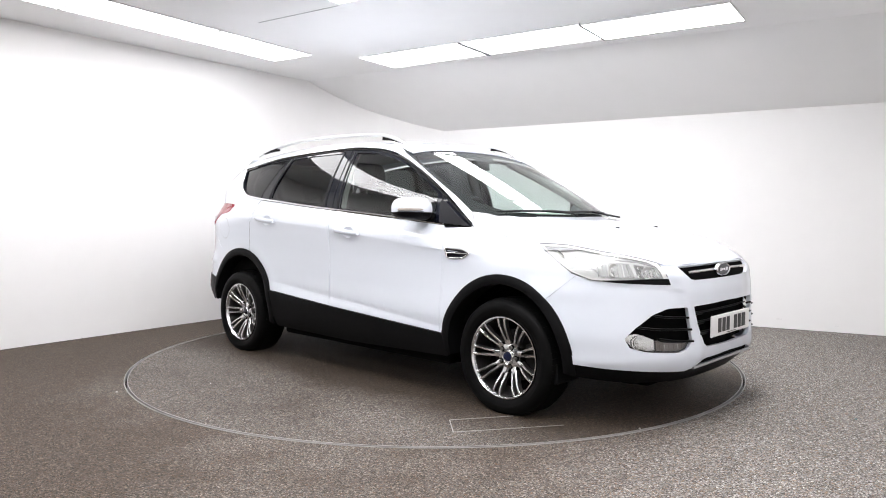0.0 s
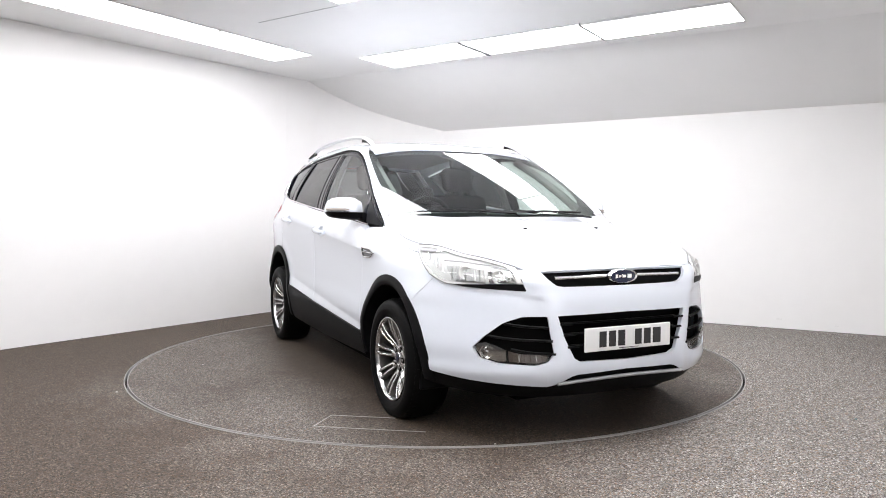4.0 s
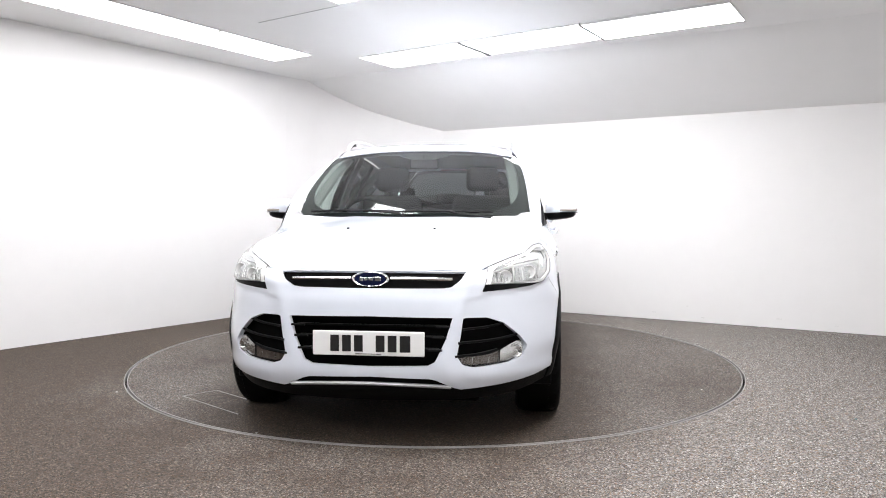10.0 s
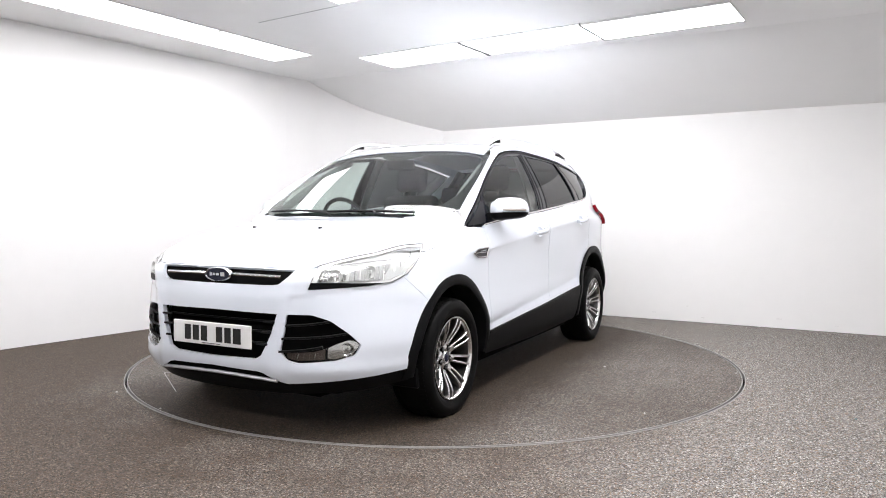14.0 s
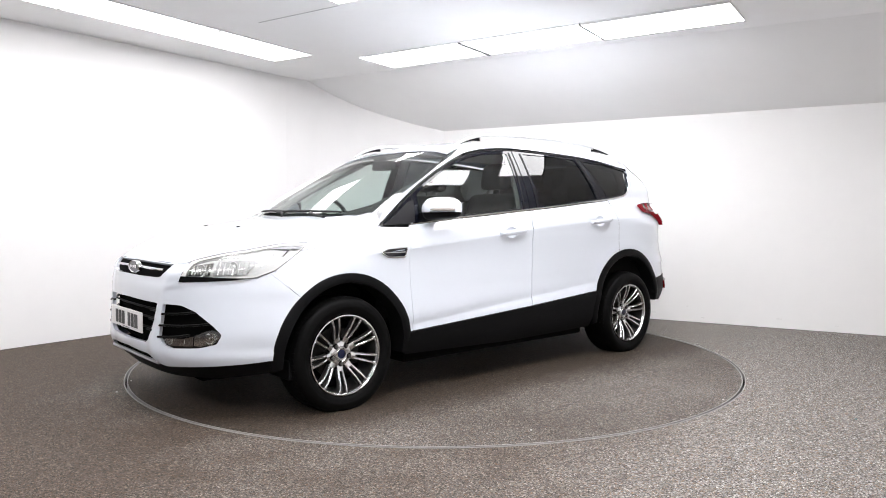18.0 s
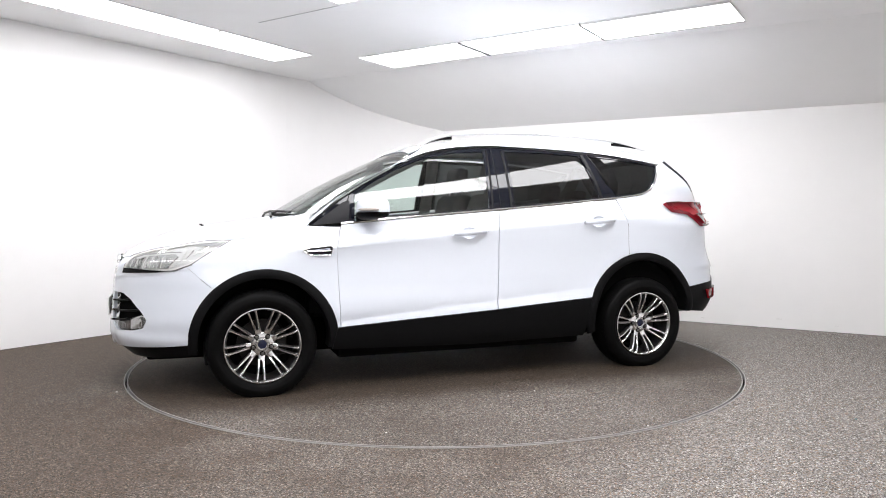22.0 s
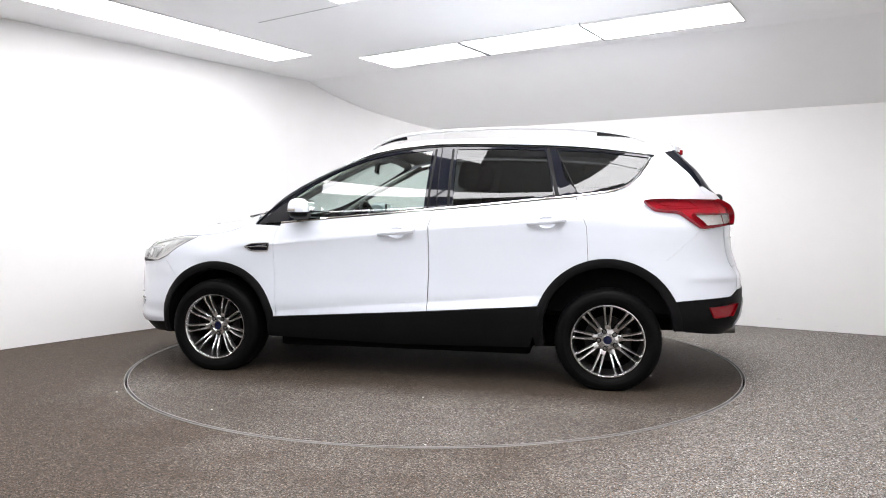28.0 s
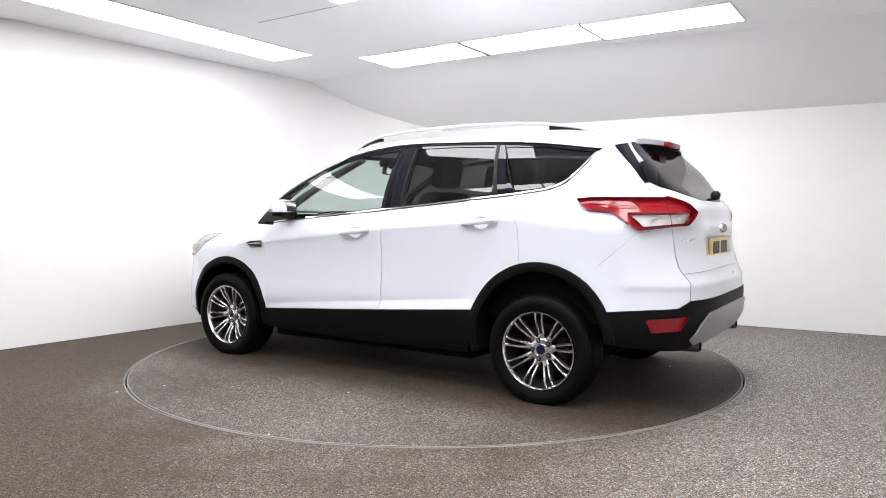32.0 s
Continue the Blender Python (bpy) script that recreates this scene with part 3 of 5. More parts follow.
def top(x, y):
    """The height of the body's skin over that place on the plan."""
    lo, hi = 0.70, hood_z(x) if x > 0.95 else 1.60
    for _ in range(22):
        z = (lo + hi) / 2
        if half(x, z) > abs(y):
            lo = z
        else:
            hi = z
    return lo


def side(s, off=0.0):
    return lambda x, z: (x, s * (half(x, z) + off), z)


blade_at = smooth_curve((0.27, 21.0), (0.34, 18.2), (0.42, 17.4), (0.50, 19.0), (0.60, 20.4), (0.70, 22.0), (0.83, 25.0))


ledge_z = smooth_curve((18.0, 0.696), (22.5, 0.710), (31.8, 0.736), (40.0, 0.747), (49.0, 0.776))


def relief(deg, z):
    """The upright blades beside the lower grille, and the step under the lamps."""
    d = (abs(deg) - blade_at(z)) / 2.6
    r = 0.013 * math.exp(-d * d) * ease(0.27, 0.34, z) * ease(0.86, 0.78, z)
    ledge = ledge_z(abs(deg))
    if z < ledge:
        r -= 0.006 * math.exp((z - ledge) / 0.05) * (1 - math.exp((z - ledge) / 0.006)) * ease(20, 24, abs(deg)) * ease(54, 47, abs(deg))
    r += 0.008 * math.exp(-((z - 0.345) / 0.035) ** 2) * ease(20, 26, abs(deg))
    return r


def nose(off=0.0):
    def at(u, z):
        deg = math.degrees(u)
        p = around(1.1, deg, z)
        o = off + relief(deg, z)
        return (p[0] + o * math.cos(u), p[1] + o * math.sin(u), z)
    return at


def tail(off=0.0):
    def at(u, z):
        p = around(-1.1, 180 - math.degrees(u), z)
        return (p[0] - off * math.cos(u), p[1] + off * math.sin(u), z)
    return at


def tailgate_skin(u, z):
    """The tailgate: a brow over the number plate, a shallow recess round it and a crease low down."""
    a = abs(math.degrees(u))
    r = 0.020 * ease(0.970, 0.990, z) * ease(1.075, 1.035, z) * ease(22.0, 16.0, a)
    r -= 0.010 * ease(0.845, 0.86, z) * ease(0.985, 0.970, z) * ease(18.0, 16.0, a)
    r += 0.006 * ease(0.690, 0.704, z) * ease(0.76, 0.715, z)
    return tail(r)(u, z)


def bumper_skin(u, z):
    """The rear bumper's corner, with a lip over its lower half."""
    r = 0.007 * ease(0.690, 0.702, z) * ease(0.80, 0.715, z) * ease(52.0, 46.0, abs(math.degrees(u)))
    return tail(r)(u, z)


def crease_rows(z_at, x0, x1, gap=0.003):
    """Two close rows of points on either side of a crease."""
    n = int(abs(x1 - x0) / 0.011)
    xs = [x0 + (x1 - x0) * i / n for i in range(n + 1)]
    return [[(x, z_at(x) + d) for x in xs] for d in (gap, -gap)]


SIDE_CREASES = crease_rows(crease_z, -1.63, 1.2) + crease_rows(kink_z, -1.0, 0.9)


def turned(pts, s=1):
    """Bearings in degrees to radians, on either side of the car."""
    out = [(radians(a) * s, z) for a, z in pts]
    return out if s > 0 else out[::-1]


def both(pts):
    """An outline given for one half, from the middle outwards and back, closed over both halves."""
    return [(radians(a), z) for a, z in pts] + [(radians(-a), z) for a, z in reversed(pts) if abs(a) > 1e-6]


def arc_pts(cx, cz, r, a0, a1, n=24):
    return [(cx + r * math.cos(radians(a0 + (a1 - a0) * i / n)), cz + r * math.sin(radians(a0 + (a1 - a0) * i / n))) for i in range(n + 1)]


car = new("car")
tagged(car, "white five-door family SUV with black cladding parked on the turntable", "car")

# -- front end --
HOOD_EDGE = [(2.166, 0.0), (2.163, 0.225), (2.137, 0.43), (2.106, 0.512), (1.99, 0.617), (1.85, 0.708), (1.665, 0.753), (1.53, 0.789), (1.40, 0.797), (1.30, 0.795), (1.205, 0.786), (1.085, 0.744), (1.125, 0.66), (1.215, 0.40), (1.252, 0.0)]
HEAD_TOP = [(math.degrees(math.atan2(y, x - 1.1)), top(x, y) - 0.001) for x, y in spline(HOOD_EDGE[3:9], 3) if 1.545 < x < 2.08]
HEAD = [(62.0, 0.944), (56.8, 0.872), (52.2, 0.806), (47.2, 0.770), (41.0, 0.760), (26.6, 0.746), (28.6, 0.842)] + HEAD_TOP
FOG = [(21.6, 0.626), (27.6, 0.623), (31.8, 0.594), (36.4, 0.526), (39.0, 0.474), (37.6, 0.424), (33.0, 0.403), (23.9, 0.394), (21.4, 0.408), (20.1, 0.450), (21.0, 0.540)]
UPPER = [(0.0, 0.838), (12.0, 0.837), (23.2, 0.834), (21.2, 0.795), (19.2, 0.766), (17.5, 0.761), (0.0, 0.759)]
LOWER = [(0.0, 0.631), (19.2, 0.626), (17.6, 0.524), (15.2, 0.425), (13.5, 0.405), (0.0, 0.399)]
ARCH_CUT = [(math.degrees(math.atan2(half(x, z), x - 1.1)), z) for x, z in arc_pts(1.335, 0.33, 0.438, 48, 0, 12)]
BUMPER = [(0.0, 0.842), (12.0, 0.841), (23.0, 0.838), (28.85, 0.842), (27.6, 0.795), (26.6, 0.742), (41.0, 0.756), (47.5, 0.765), (52.0, 0.800), (52.3, 0.792), (56.6, 0.700),
          *ARCH_CUT, (43.4, 0.316), (30.5, 0.300), (21.5, 0.288), (19.8, 0.298), (15.5, 0.338), (14.0, 0.344), (0.0, 0.352)]
FRONT = (1, 0, 0)
bm = sheet(both(BUMPER), nose(), 0.016, holes=[both(UPPER), both(LOWER), fillet(turned(FOG), 0.012), fillet(turned(FOG, -1), 0.012)], thick=0.022, out=FRONT,
           lines=[[(radians(a / 2) * s, ledge_z(a / 2) + d) for a in range(40, 106)] for s in (1, -1) for d in (0.001, -0.008)])
bumper = part("front_bumper", bm, PAINT, car, "white front bumper")

# upper grille
grille = part("upper_grille", sheet(both([(0.0, 0.846), (24.0, 0.842), (19.4, 0.752), (0.0, 0.750)]), nose(-0.020), 0.03, thick=0, out=FRONT), DARK, car, "black upper grille")
for s in (1, -1):
    pts = [nose(-0.004)(radians(a) * s, 0.805 - 0.00001 * a * a) for a in (5.0, 8, 11, 14, 17, 19.6)]
    part("chrome_bar", tube(pts, 0.006, 0.0075, 8), CHROME, grille, "thin chrome bar")
# badge
bx = nose()(0.0, 0.80)[0]
rows = []
for k, (r, d) in enumerate([(1.0, -0.012), (1.0, 0.004), (0.93, 0.010), (0.84, 0.006)]):
    rows.append([(bx + 0.002 + d, 0.089 * r * math.cos(w), 0.801 + 0.036 * r * math.sin(w)) for w in [2 * math.pi * i / 48 for i in range(48)]])
badge = part("badge", grid_skin(rows, close_v=True), CHROME, car, "oval chrome-rimmed badge")
bm = bmesh.new()
bm.faces.new([bm.verts.new((bx + 0.0085, 0.075 * math.cos(2 * math.pi * i / 48), 0.801 + 0.030 * math.sin(2 * math.pi * i / 48))) for i in range(48)])
part("badge_field", bm, BLUE, badge, "dark blue oval field", flat=True)
bm = bmesh.new()
for y0, y1, h in ((0.050, 0.022, 0.011), (0.014, -0.008, 0.007), (-0.014, -0.030, 0.007), (-0.034, -0.050, 0.010)):
    box(bx + 0.0095, bx + 0.0115, y1, y0, 0.801 - h * 0.8, 0.801 + h, 0.0009, 1, bm=bm)
part("emblem_bar", bm, CHROME, badge, "plain chrome bars")

# lower grille and its slats
low = part("lower_grille", sheet(both([(0.0, 0.640), (20.0, 0.636), (18.5, 0.52), (16.0, 0.405), (0.0, 0.388)]), nose(-0.06), 0.03, thick=0, out=FRONT), DARK, car, "black lower grille")
for z, a in ((0.585, 18.2), (0.535, 17.4), (0.478, 16.4)):
    pts = [nose(-0.032)(radians(-a + 2 * a * i / 24), z) for i in range(25)]
    part("slat", tube(pts, 0.009, 0.0050, 6), BLACK, low)
for s in (1, -1):
    for z, a0 in ((0.585, 18.9), (0.535, 18.1), (0.478, 17.1)):
        pts = [nose(0.001)(radians(a) * s, z) for a in (a0 - 3.4, a0 - 1.7, a0 - 0.25)]
        part("slat_end", tube(pts, 0.007, 0.006, 6), BLACK, low)
# lower intake, silver lip and black chin
part("lower_intake", sheet(both([(0.0, 0.36), (15.0, 0.352), (21.5, 0.292), (0.0, 0.315)]), nose(-0.02), 0.03, thick=0, out=FRONT), DARK, car)
pts = [nose(0.001)(radians(a), 0.318 - 0.00004 * a * a) for a in range(-19, 20, 2)]
part("silver_lip", tube(pts, 0.011, 0.009, 8), SILVER, car, "satin silver chin strip")
CHIN = [(0.0, 0.312), (10.0, 0.306), (20.0, 0.290), (30.5, 0.298), (43.4, 0.314), (52.6, 0.324), (52.8, 0.262), (40.0, 0.236), (20.0, 0.220), (0.0, 0.215)]
part("chin_cladding", sheet(both(CHIN), nose(-0.012), 0.03, thick=0.03, out=FRONT), BLACK, car, "black lower bumper cladding")

# number plate
pl = new("number_plate")
pl.parent = car
pl.location = (2.248, 0.0, 0.508)


def plate(parent, field, ink, label):
    bm = box(-0.004, 0.004, -0.262, 0.262, -0.057, 0.057, 0.003, 1)
    part("backing", bm, field, parent, label)
    x = -0.178
    for w in (0.050, 0.050, 0.050, None, 0.050, 0.050, 0.058):
        if w is None:
            x += 0.046
            continue
        part("dark_bar", box(0.0045, 0.0065, x, x + w - 0.009, -0.038, 0.038), ink, parent, flat=True)
        x += w + 0.006
    part("small_bar", box(0.0045, 0.006, 0.0 - 0.06, 0.06, -0.050, -0.047), ink, parent, flat=True)


plate(pl, PLATE_WHITE, INK, "white number plate with plain dark bars")

# fog openings, lamps
for s in (1, -1):
    fog = part("fog_recess", sheet(turned([(20.0, 0.634), (28.0, 0.631), (32.5, 0.600), (37.2, 0.53), (40.0, 0.474), (38.2, 0.416), (33.0, 0.394), (22.9, 0.386), (19.0, 0.45)], s), nose(-0.045), 0.03, thick=0, out=FRONT), DARK, car, "black fog lamp recess")
    for z, a0, a1 in ((0.572, 21.3, 32.6), (0.510, 20.4, 36.0), (0.448, 19.7, 30.0)):
        pts = [nose(-0.010 if i else 0.001)(radians(a0 + (a1 - a0) * i / 8) * s, z + 0.022 * (i / 8) ** 2) for i in range(9)]
        part("slat", tube(pts, 0.009, 0.006, 8), BLACK, fog)
    LENSF = [(39.0, 0.470), (38.0, 0.492), (36.0, 0.502), (33.9, 0.490), (30.8, 0.464), (28.0, 0.450), (20.6, 0.440), (21.3, 0.408), (24.0, 0.398), (33.0, 0.405), (37.2, 0.428)]
    OUTER = [(38.6, 0.470), (37.8, 0.488), (36.0, 0.497), (33.9, 0.486), (31.2, 0.464), (31.0, 0.412), (33.0, 0.409), (36.9, 0.430)]
    INNER = [(30.6, 0.460), (28.0, 0.446), (21.2, 0.437), (21.6, 0.412), (24.0, 0.403), (30.4, 0.408)]
    lamp = part("fog_lamp", sheet(fillet(turned(LENSF, s), 0.006), nose(-0.030), 0.02, thick=0, out=FRONT), BLACK, car, "clear-lensed fog lamp with smoked inner end")
    part("outer_reflector", sheet(fillet(turned(OUTER, s), 0.004), nose(-0.020), 0.02, thick=0.006, out=FRONT), LAMPMETAL, lamp, "silver outer reflector")
    part("inner_reflector", sheet(fillet(turned(INNER, s), 0.004), nose(-0.022), 0.02, thick=0.006, out=FRONT), LAMPBROWN, lamp, "smoked inner reflector")
    part("lens", sheet(fillet(turned(LENSF, s), 0.006), nose(-0.006), 0.02, thick=0.02, out=FRONT), LENS, lamp)
    c = nose(-0.016)(radians(35.6) * s, 0.452)
    d = Vector((0.9, 0.42 * s, 0)).normalized()
    bm = lathe([(0.034, 0.004), (0.030, 0.004), (0.020, -0.006), (0.009, -0.010), (0.008, 0.002), (0.001, 0.003)], "x", 24)
    bmesh.ops.rotate(bm, verts=bm.verts, cent=(0, 0, 0), matrix=Vector((1, 0, 0)).rotation_difference(d).to_matrix())
    bmesh.ops.translate(bm, verts=bm.verts, vec=c)
    part("bowl", bm, LAMPMETAL, lamp, "bright round reflector bowl")
    for k in range(6):
        a0 = 22.6 + k * 1.35
        part("reflector_rib", tube([nose(-0.020)(radians(a0) * s, 0.412), nose(-0.020)(radians(a0 + 0.2) * s, 0.438)], 0.002, 0.003, 6), LAMPMETAL if k % 3 == 1 else LAMPBROWN, lamp)

# headlamps
HEAD_IN = [(60.6, 0.934), (56.0, 0.868), (51.6, 0.812), (47.0, 0.783), (41.0, 0.775), (28.4, 0.769), (29.8, 0.836)] + [(a, z - 0.011) for a, z in HEAD_TOP[1:-1]]
for s in (1, -1):
    hl = part("headlamp", sheet(turned(HEAD, s), nose(-0.020), 0.02, thick=0, out=FRONT), LAMPGREY, car, "clear-lensed headlamp with silver inside")
    part("surround", sheet(fillet(turned(HEAD, s), 0.004), nose(0.001), 0.02, holes=[fillet(turned(HEAD_IN, s), 0.006)], thick=0.012, out=FRONT), CLEAR, hl, "pale clear lamp rim")
    part("lens", sheet(fillet(turned(HEAD_IN, s), 0.006), nose(0.002), 0.02, thick=0.012, out=FRONT), LENS, hl)
    seal = [nose(0.001)(radians(a) * s, z) for a, z in dense(HEAD, 1.2)]
    part("lamp_seal", tube(seal + seal[:1], 0.0022, 0.0022, 6), LAMPSEAL, hl, "thin grey lamp seal")
    TRIM = [(27.2, 0.776), (34.0, 0.774), (41.0, 0.770), (44.5, 0.768), (41.0, 0.757), (26.5, 0.744)]
    part("black_trim", sheet(turned(TRIM, s), nose(0.004), 0.02, thick=0.02, out=FRONT), BLACK, hl, "black strip under the lamp")
    for k, (cell, n) in enumerate((([(28.9, 0.778), (35.2, 0.781), (35.8, 0.846), (30.2, 0.829)], 6), ([(36.0, 0.781), (44.6, 0.786), (47.4, 0.852), (46.0, 0.866), (37.0, 0.850)], 7))):
        re = part("reflector", sheet(fillet(turned(cell, s), 0.004), nose(-0.010), 0.02, thick=0.008, out=FRONT), LAMPMETAL if k == 0 else LAMPDARK, hl, "fluted silver reflector")
        a0, a1 = (29.6, 35.0) if k == 0 else (36.8, 45.6)
        for i in range(n):
            a = a0 + (a1 - a0) * (i + 0.5) / n
            z1 = 0.826 + 0.0028 * (a - a0) if k == 0 else 0.850 - 0.0016 * abs(a - 41.0)
            part("flute", tube([nose(-0.008)(radians(a) * s, 0.784), nose(-0.008)(radians(a + 0.3) * s, z1)], 0.0042 if i % 2 else 0.0025, 0.004, 6), (LAMPGREY, LAMPMETAL, LAMPDARK)[(i * 2 + k) % 3], re)
        c = Vector(nose(-0.010)(radians(33.0 if k == 0 else 41.4) * s, 0.806 if k == 0 else 0.822))
        d = Vector((math.cos(radians(22)), math.sin(radians(22)) * s, 0.10)).normalized()
        bm = lathe([(0.033, 0.006), (0.031, 0.0075), (0.026, 0.003), (0.014, -0.003), (0.010, -0.003), (0.008, 0.004), (0.001, 0.005)], "x", 28)
        bmesh.ops.rotate(bm, verts=bm.verts, cent=(0, 0, 0), matrix=Vector((1, 0, 0)).rotation_difference(d).to_matrix())
        bmesh.ops.translate(bm, verts=bm.verts, vec=c)
        part("bulb_bowl", bm, LAMPGREY, hl, "round silver reflector bowl")
    ledge = [nose(-0.004)(radians(a) * s, z) for a, z in ((29.6, 0.834), (34.6, 0.858), (38.0, 0.864), (43.0, 0.873), (48.0, 0.876))]
    part("inner_ledge", tube(ledge, 0.003, 0.0035, 6), LAMPDARK, hl, "grey inner ledge")
    for k in range(4):
        p = nose(-0.014)(radians(48.2 + k * 1.9) * s, 0.822 + k * 0.018)
        q = nose(-0.014)(radians(49.2 + k * 2.1) * s, 0.878 + k * 0.010)
        part("indicator_rib", tube([p, q], 0.005, 0.003, 6), LAMPMETAL if k % 2 else CLEAR, hl)

for s in (1, -1):
    line = [nose(0.0004)(radians(a) * s, z) for a, z in ((50.6, 0.792), (52.0, 0.772), (53.6, 0.748), (55.2, 0.722), (56.6, 0.700))]
    part("bumper_joint", tube(line, 0.0008, 0.0008, 6), GREY_LINE, bumper)

# bonnet
outline = HOOD_EDGE[:4] + spline(HOOD_EDGE[3:12], 3)[1:] + HOOD_EDGE[12:]
outline = outline + [(x, -y) for x, y in reversed(outline) if y > 0]


def bonnet_z(x, y):
    crown = 0.012 * ease(0.30, 0.42, abs(y)) * ease(2.1, 1.7, x) * ease(0.62, 0.5, abs(y))
    return (x, y, top(x, y) + 0.002 - crown * 0.4)


bonnet = part("bonnet", sheet(outline, bonnet_z, 0.03, thick=0.015, gap=0.0011, out=(0, 0, 1)), PAINT, car, "white bonnet")
for s in (1, -1):
    z = top(1.674, 0.236)
    bm = box(1.662, 1.684, s * 0.236 - 0.007, s * 0.236 + 0.007, z - 0.002, z + 0.009, 0.003, 2)
    part("washer_nozzle", bm, BLACK, car, "small black washer nozzle")

# -- sides --
for s in (1, -1):
    OUT = (0, s, 0)
    fend = [(0.879, 0.402), (0.889, 0.669), (0.900, 0.885), (0.877, 1.0), (0.868, 1.024)]
    ys = 0.835

    def z_at(x, y=ys):
        return top(x, y)
    upper = [(1.16, z_at(1.16)), (1.30, z_at(1.30)), (1.42, z_at(1.42)), (1.54, min(z_at(1.54), 0.935)), (1.60, 0.905), (1.665, 0.868), (1.745, 0.808), (1.757, 0.785), (1.672, 0.694)]
    arch = arc_pts(1.335, 0.33, 0.436, 48, 171, 30)
    outline = fend + [(1.06, 1.030)] + upper + arch
    bm = sheet(outline, side(s), 0.025, thick=0.012, gap=0.0011, out=OUT, lines=SIDE_CREASES)
    strip = [(1.06, ys), (1.16, ys), (1.42, ys), (1.54, ys), (1.60, 0.826), (1.565, 0.810), (1.53, 0.797), *[(x, y + 0.003) for x, y in spline(HOOD_EDGE[3:12], 3) if x < 1.535], (1.04, 0.740)]
    sheet(strip, lambda x, y: (x, s * y, top(x, y)), 0.02, thick=0.0, bm=bm, out=(0, 0, 1))
    fender = part("front_wing", bm, PAINT, car, "white front wing")
    fill = [(1.40, 0.832), (1.55, 0.825), (1.66, 0.80), (1.74, 0.76), (1.72, 0.70), (1.50, 0.70), (1.24, 0.70), (1.12, 0.66), (1.03, 0.70), (0.98, 0.76), (1.08, 0.82)]
    part("inner_wing", sheet(fill, lambda x, y: (x, s * y, top(x, y) - 0.003), 0.03, thick=0.0, out=(0, 0, 1)), GREY_LINE, car)
    part("air_deflector", box(1.655, 1.685, min(s * 0.62, s * 0.86), max(s * 0.62, s * 0.86), 0.205, 0.32, 0.008, 1), BLACK, car, "black air deflector ahead of the wheel")
    # side vent
    rim = fillet([(1.112, 0.880), (1.06, 0.900), (0.925, 0.907), (0.938, 0.850), (1.06, 0.852)], 0.01)
    v = part("side_vent", sheet(rim, side(s, 0.003), 0.02, thick=0.010, out=OUT), GLOSS, car, "black side vent with a chrome rim")
    loop = [side(s, 0.0045)(x, z) for x, z in dense(rim, 0.02)]
    part("vent_rim", tube(loop + loop[:1], 0.0034, 0.0042, 6), CHROME, v, "thin chrome rim")
    part("vent_bar", tube([side(s, 0.0045)(x, z) for x, z in ((1.095, 0.878), (1.02, 0.878), (0.94, 0.879))], 0.0022, 0.0030, 6), CHROME, v, "thin chrome bar")
    # doors
    fd = [(0.878, 0.402), (-0.185, 0.468), (-0.198, 0.75), (-0.193, 1.03), (-0.222, belt_z(-0.22) - 0.008)] + [(x, belt_z(x) - 0.008) for x in (0.1, 0.4, 0.7, 0.86)] + [(0.876, 1.0), (0.900, 0.885), (0.889, 0.669)]
    def cup_line(cx, cz):
        return [(cx + 0.056 * math.cos(w), cz - 0.004 + 0.038 * math.sin(w)) for w in [2 * math.pi * j / 24 for j in range(24)]]
    door = part("front_door", sheet(fd, side(s), 0.018, holes=[cup_line(0.02, 0.985)], thick=0.014, gap=0.0011, out=OUT, lines=SIDE_CREASES), PAINT, car, "white front door")
    arch = arc_pts(-1.343, 0.37, 0.453, 20.0, 74.5, 14)
    rd = [(-0.188, 0.469)] + [(-0.911, 0.521)] + arch[1:] + [(-1.222, 0.83), (-1.212, 1.027), (-1.175, 1.12), (-1.142, belt_z(-1.14) - 0.008)] + [(x, belt_z(x) - 0.008) for x in (-0.9, -0.6, -0.4, -0.225)] + [(-0.196, 1.03), (-0.201, 0.75)]
    rdoor = part("rear_door", sheet(rd, side(s), 0.018, holes=[cup_line(-0.965, 1.058)], thick=0.014, gap=0.0011, out=OUT, lines=SIDE_CREASES), PAINT, car, "white rear door")
    for ob, cx, cz in ((door, 0.02, 0.985), (rdoor, -0.965, 1.058)):
        bm = bmesh.new()
        rows = []
        for i in range(13):
            t = i / 12
            x = cx + 0.122 - 0.244 * t
            bow = 0.016 + 0.022 * math.sin(math.pi * t) ** 0.6
            y = half(x, cz) + bow
            wid = (0.015 + 0.003 * math.sin(math.pi * t)) * (0.75 + 0.25 * min(1.0, 6 * min(t, 1 - t)))
            rows.append([(x, s * (y + 0.012 * math.cos(w)), cz + 0.024 * (t - 0.5) + wid * math.sin(w)) for w in [2 * math.pi * j / 10 for j in range(10)]])
        grid_skin(rows, close_v=True, bm=bm)
        bm.verts.ensure_lookup_table()
        bm.faces.new(bm.verts[:10])
        bm.faces.new(bm.verts[-10:])
        bmesh.ops.recalc_face_normals(bm, faces=bm.faces)
        part("handle", bm, PAINT, ob)
        for q in (-0.1, 0.1):
            x = cx + q
            part("handle_foot", box(x - 0.018, x + 0.018, s * half(x, cz) - 0.01, s * half(x, cz) + s * 0.03, cz - 0.014 - 0.1 * q * 0.9, cz + 0.012 - 0.1 * q * 0.9, 0.004, 1), PAINT, ob)
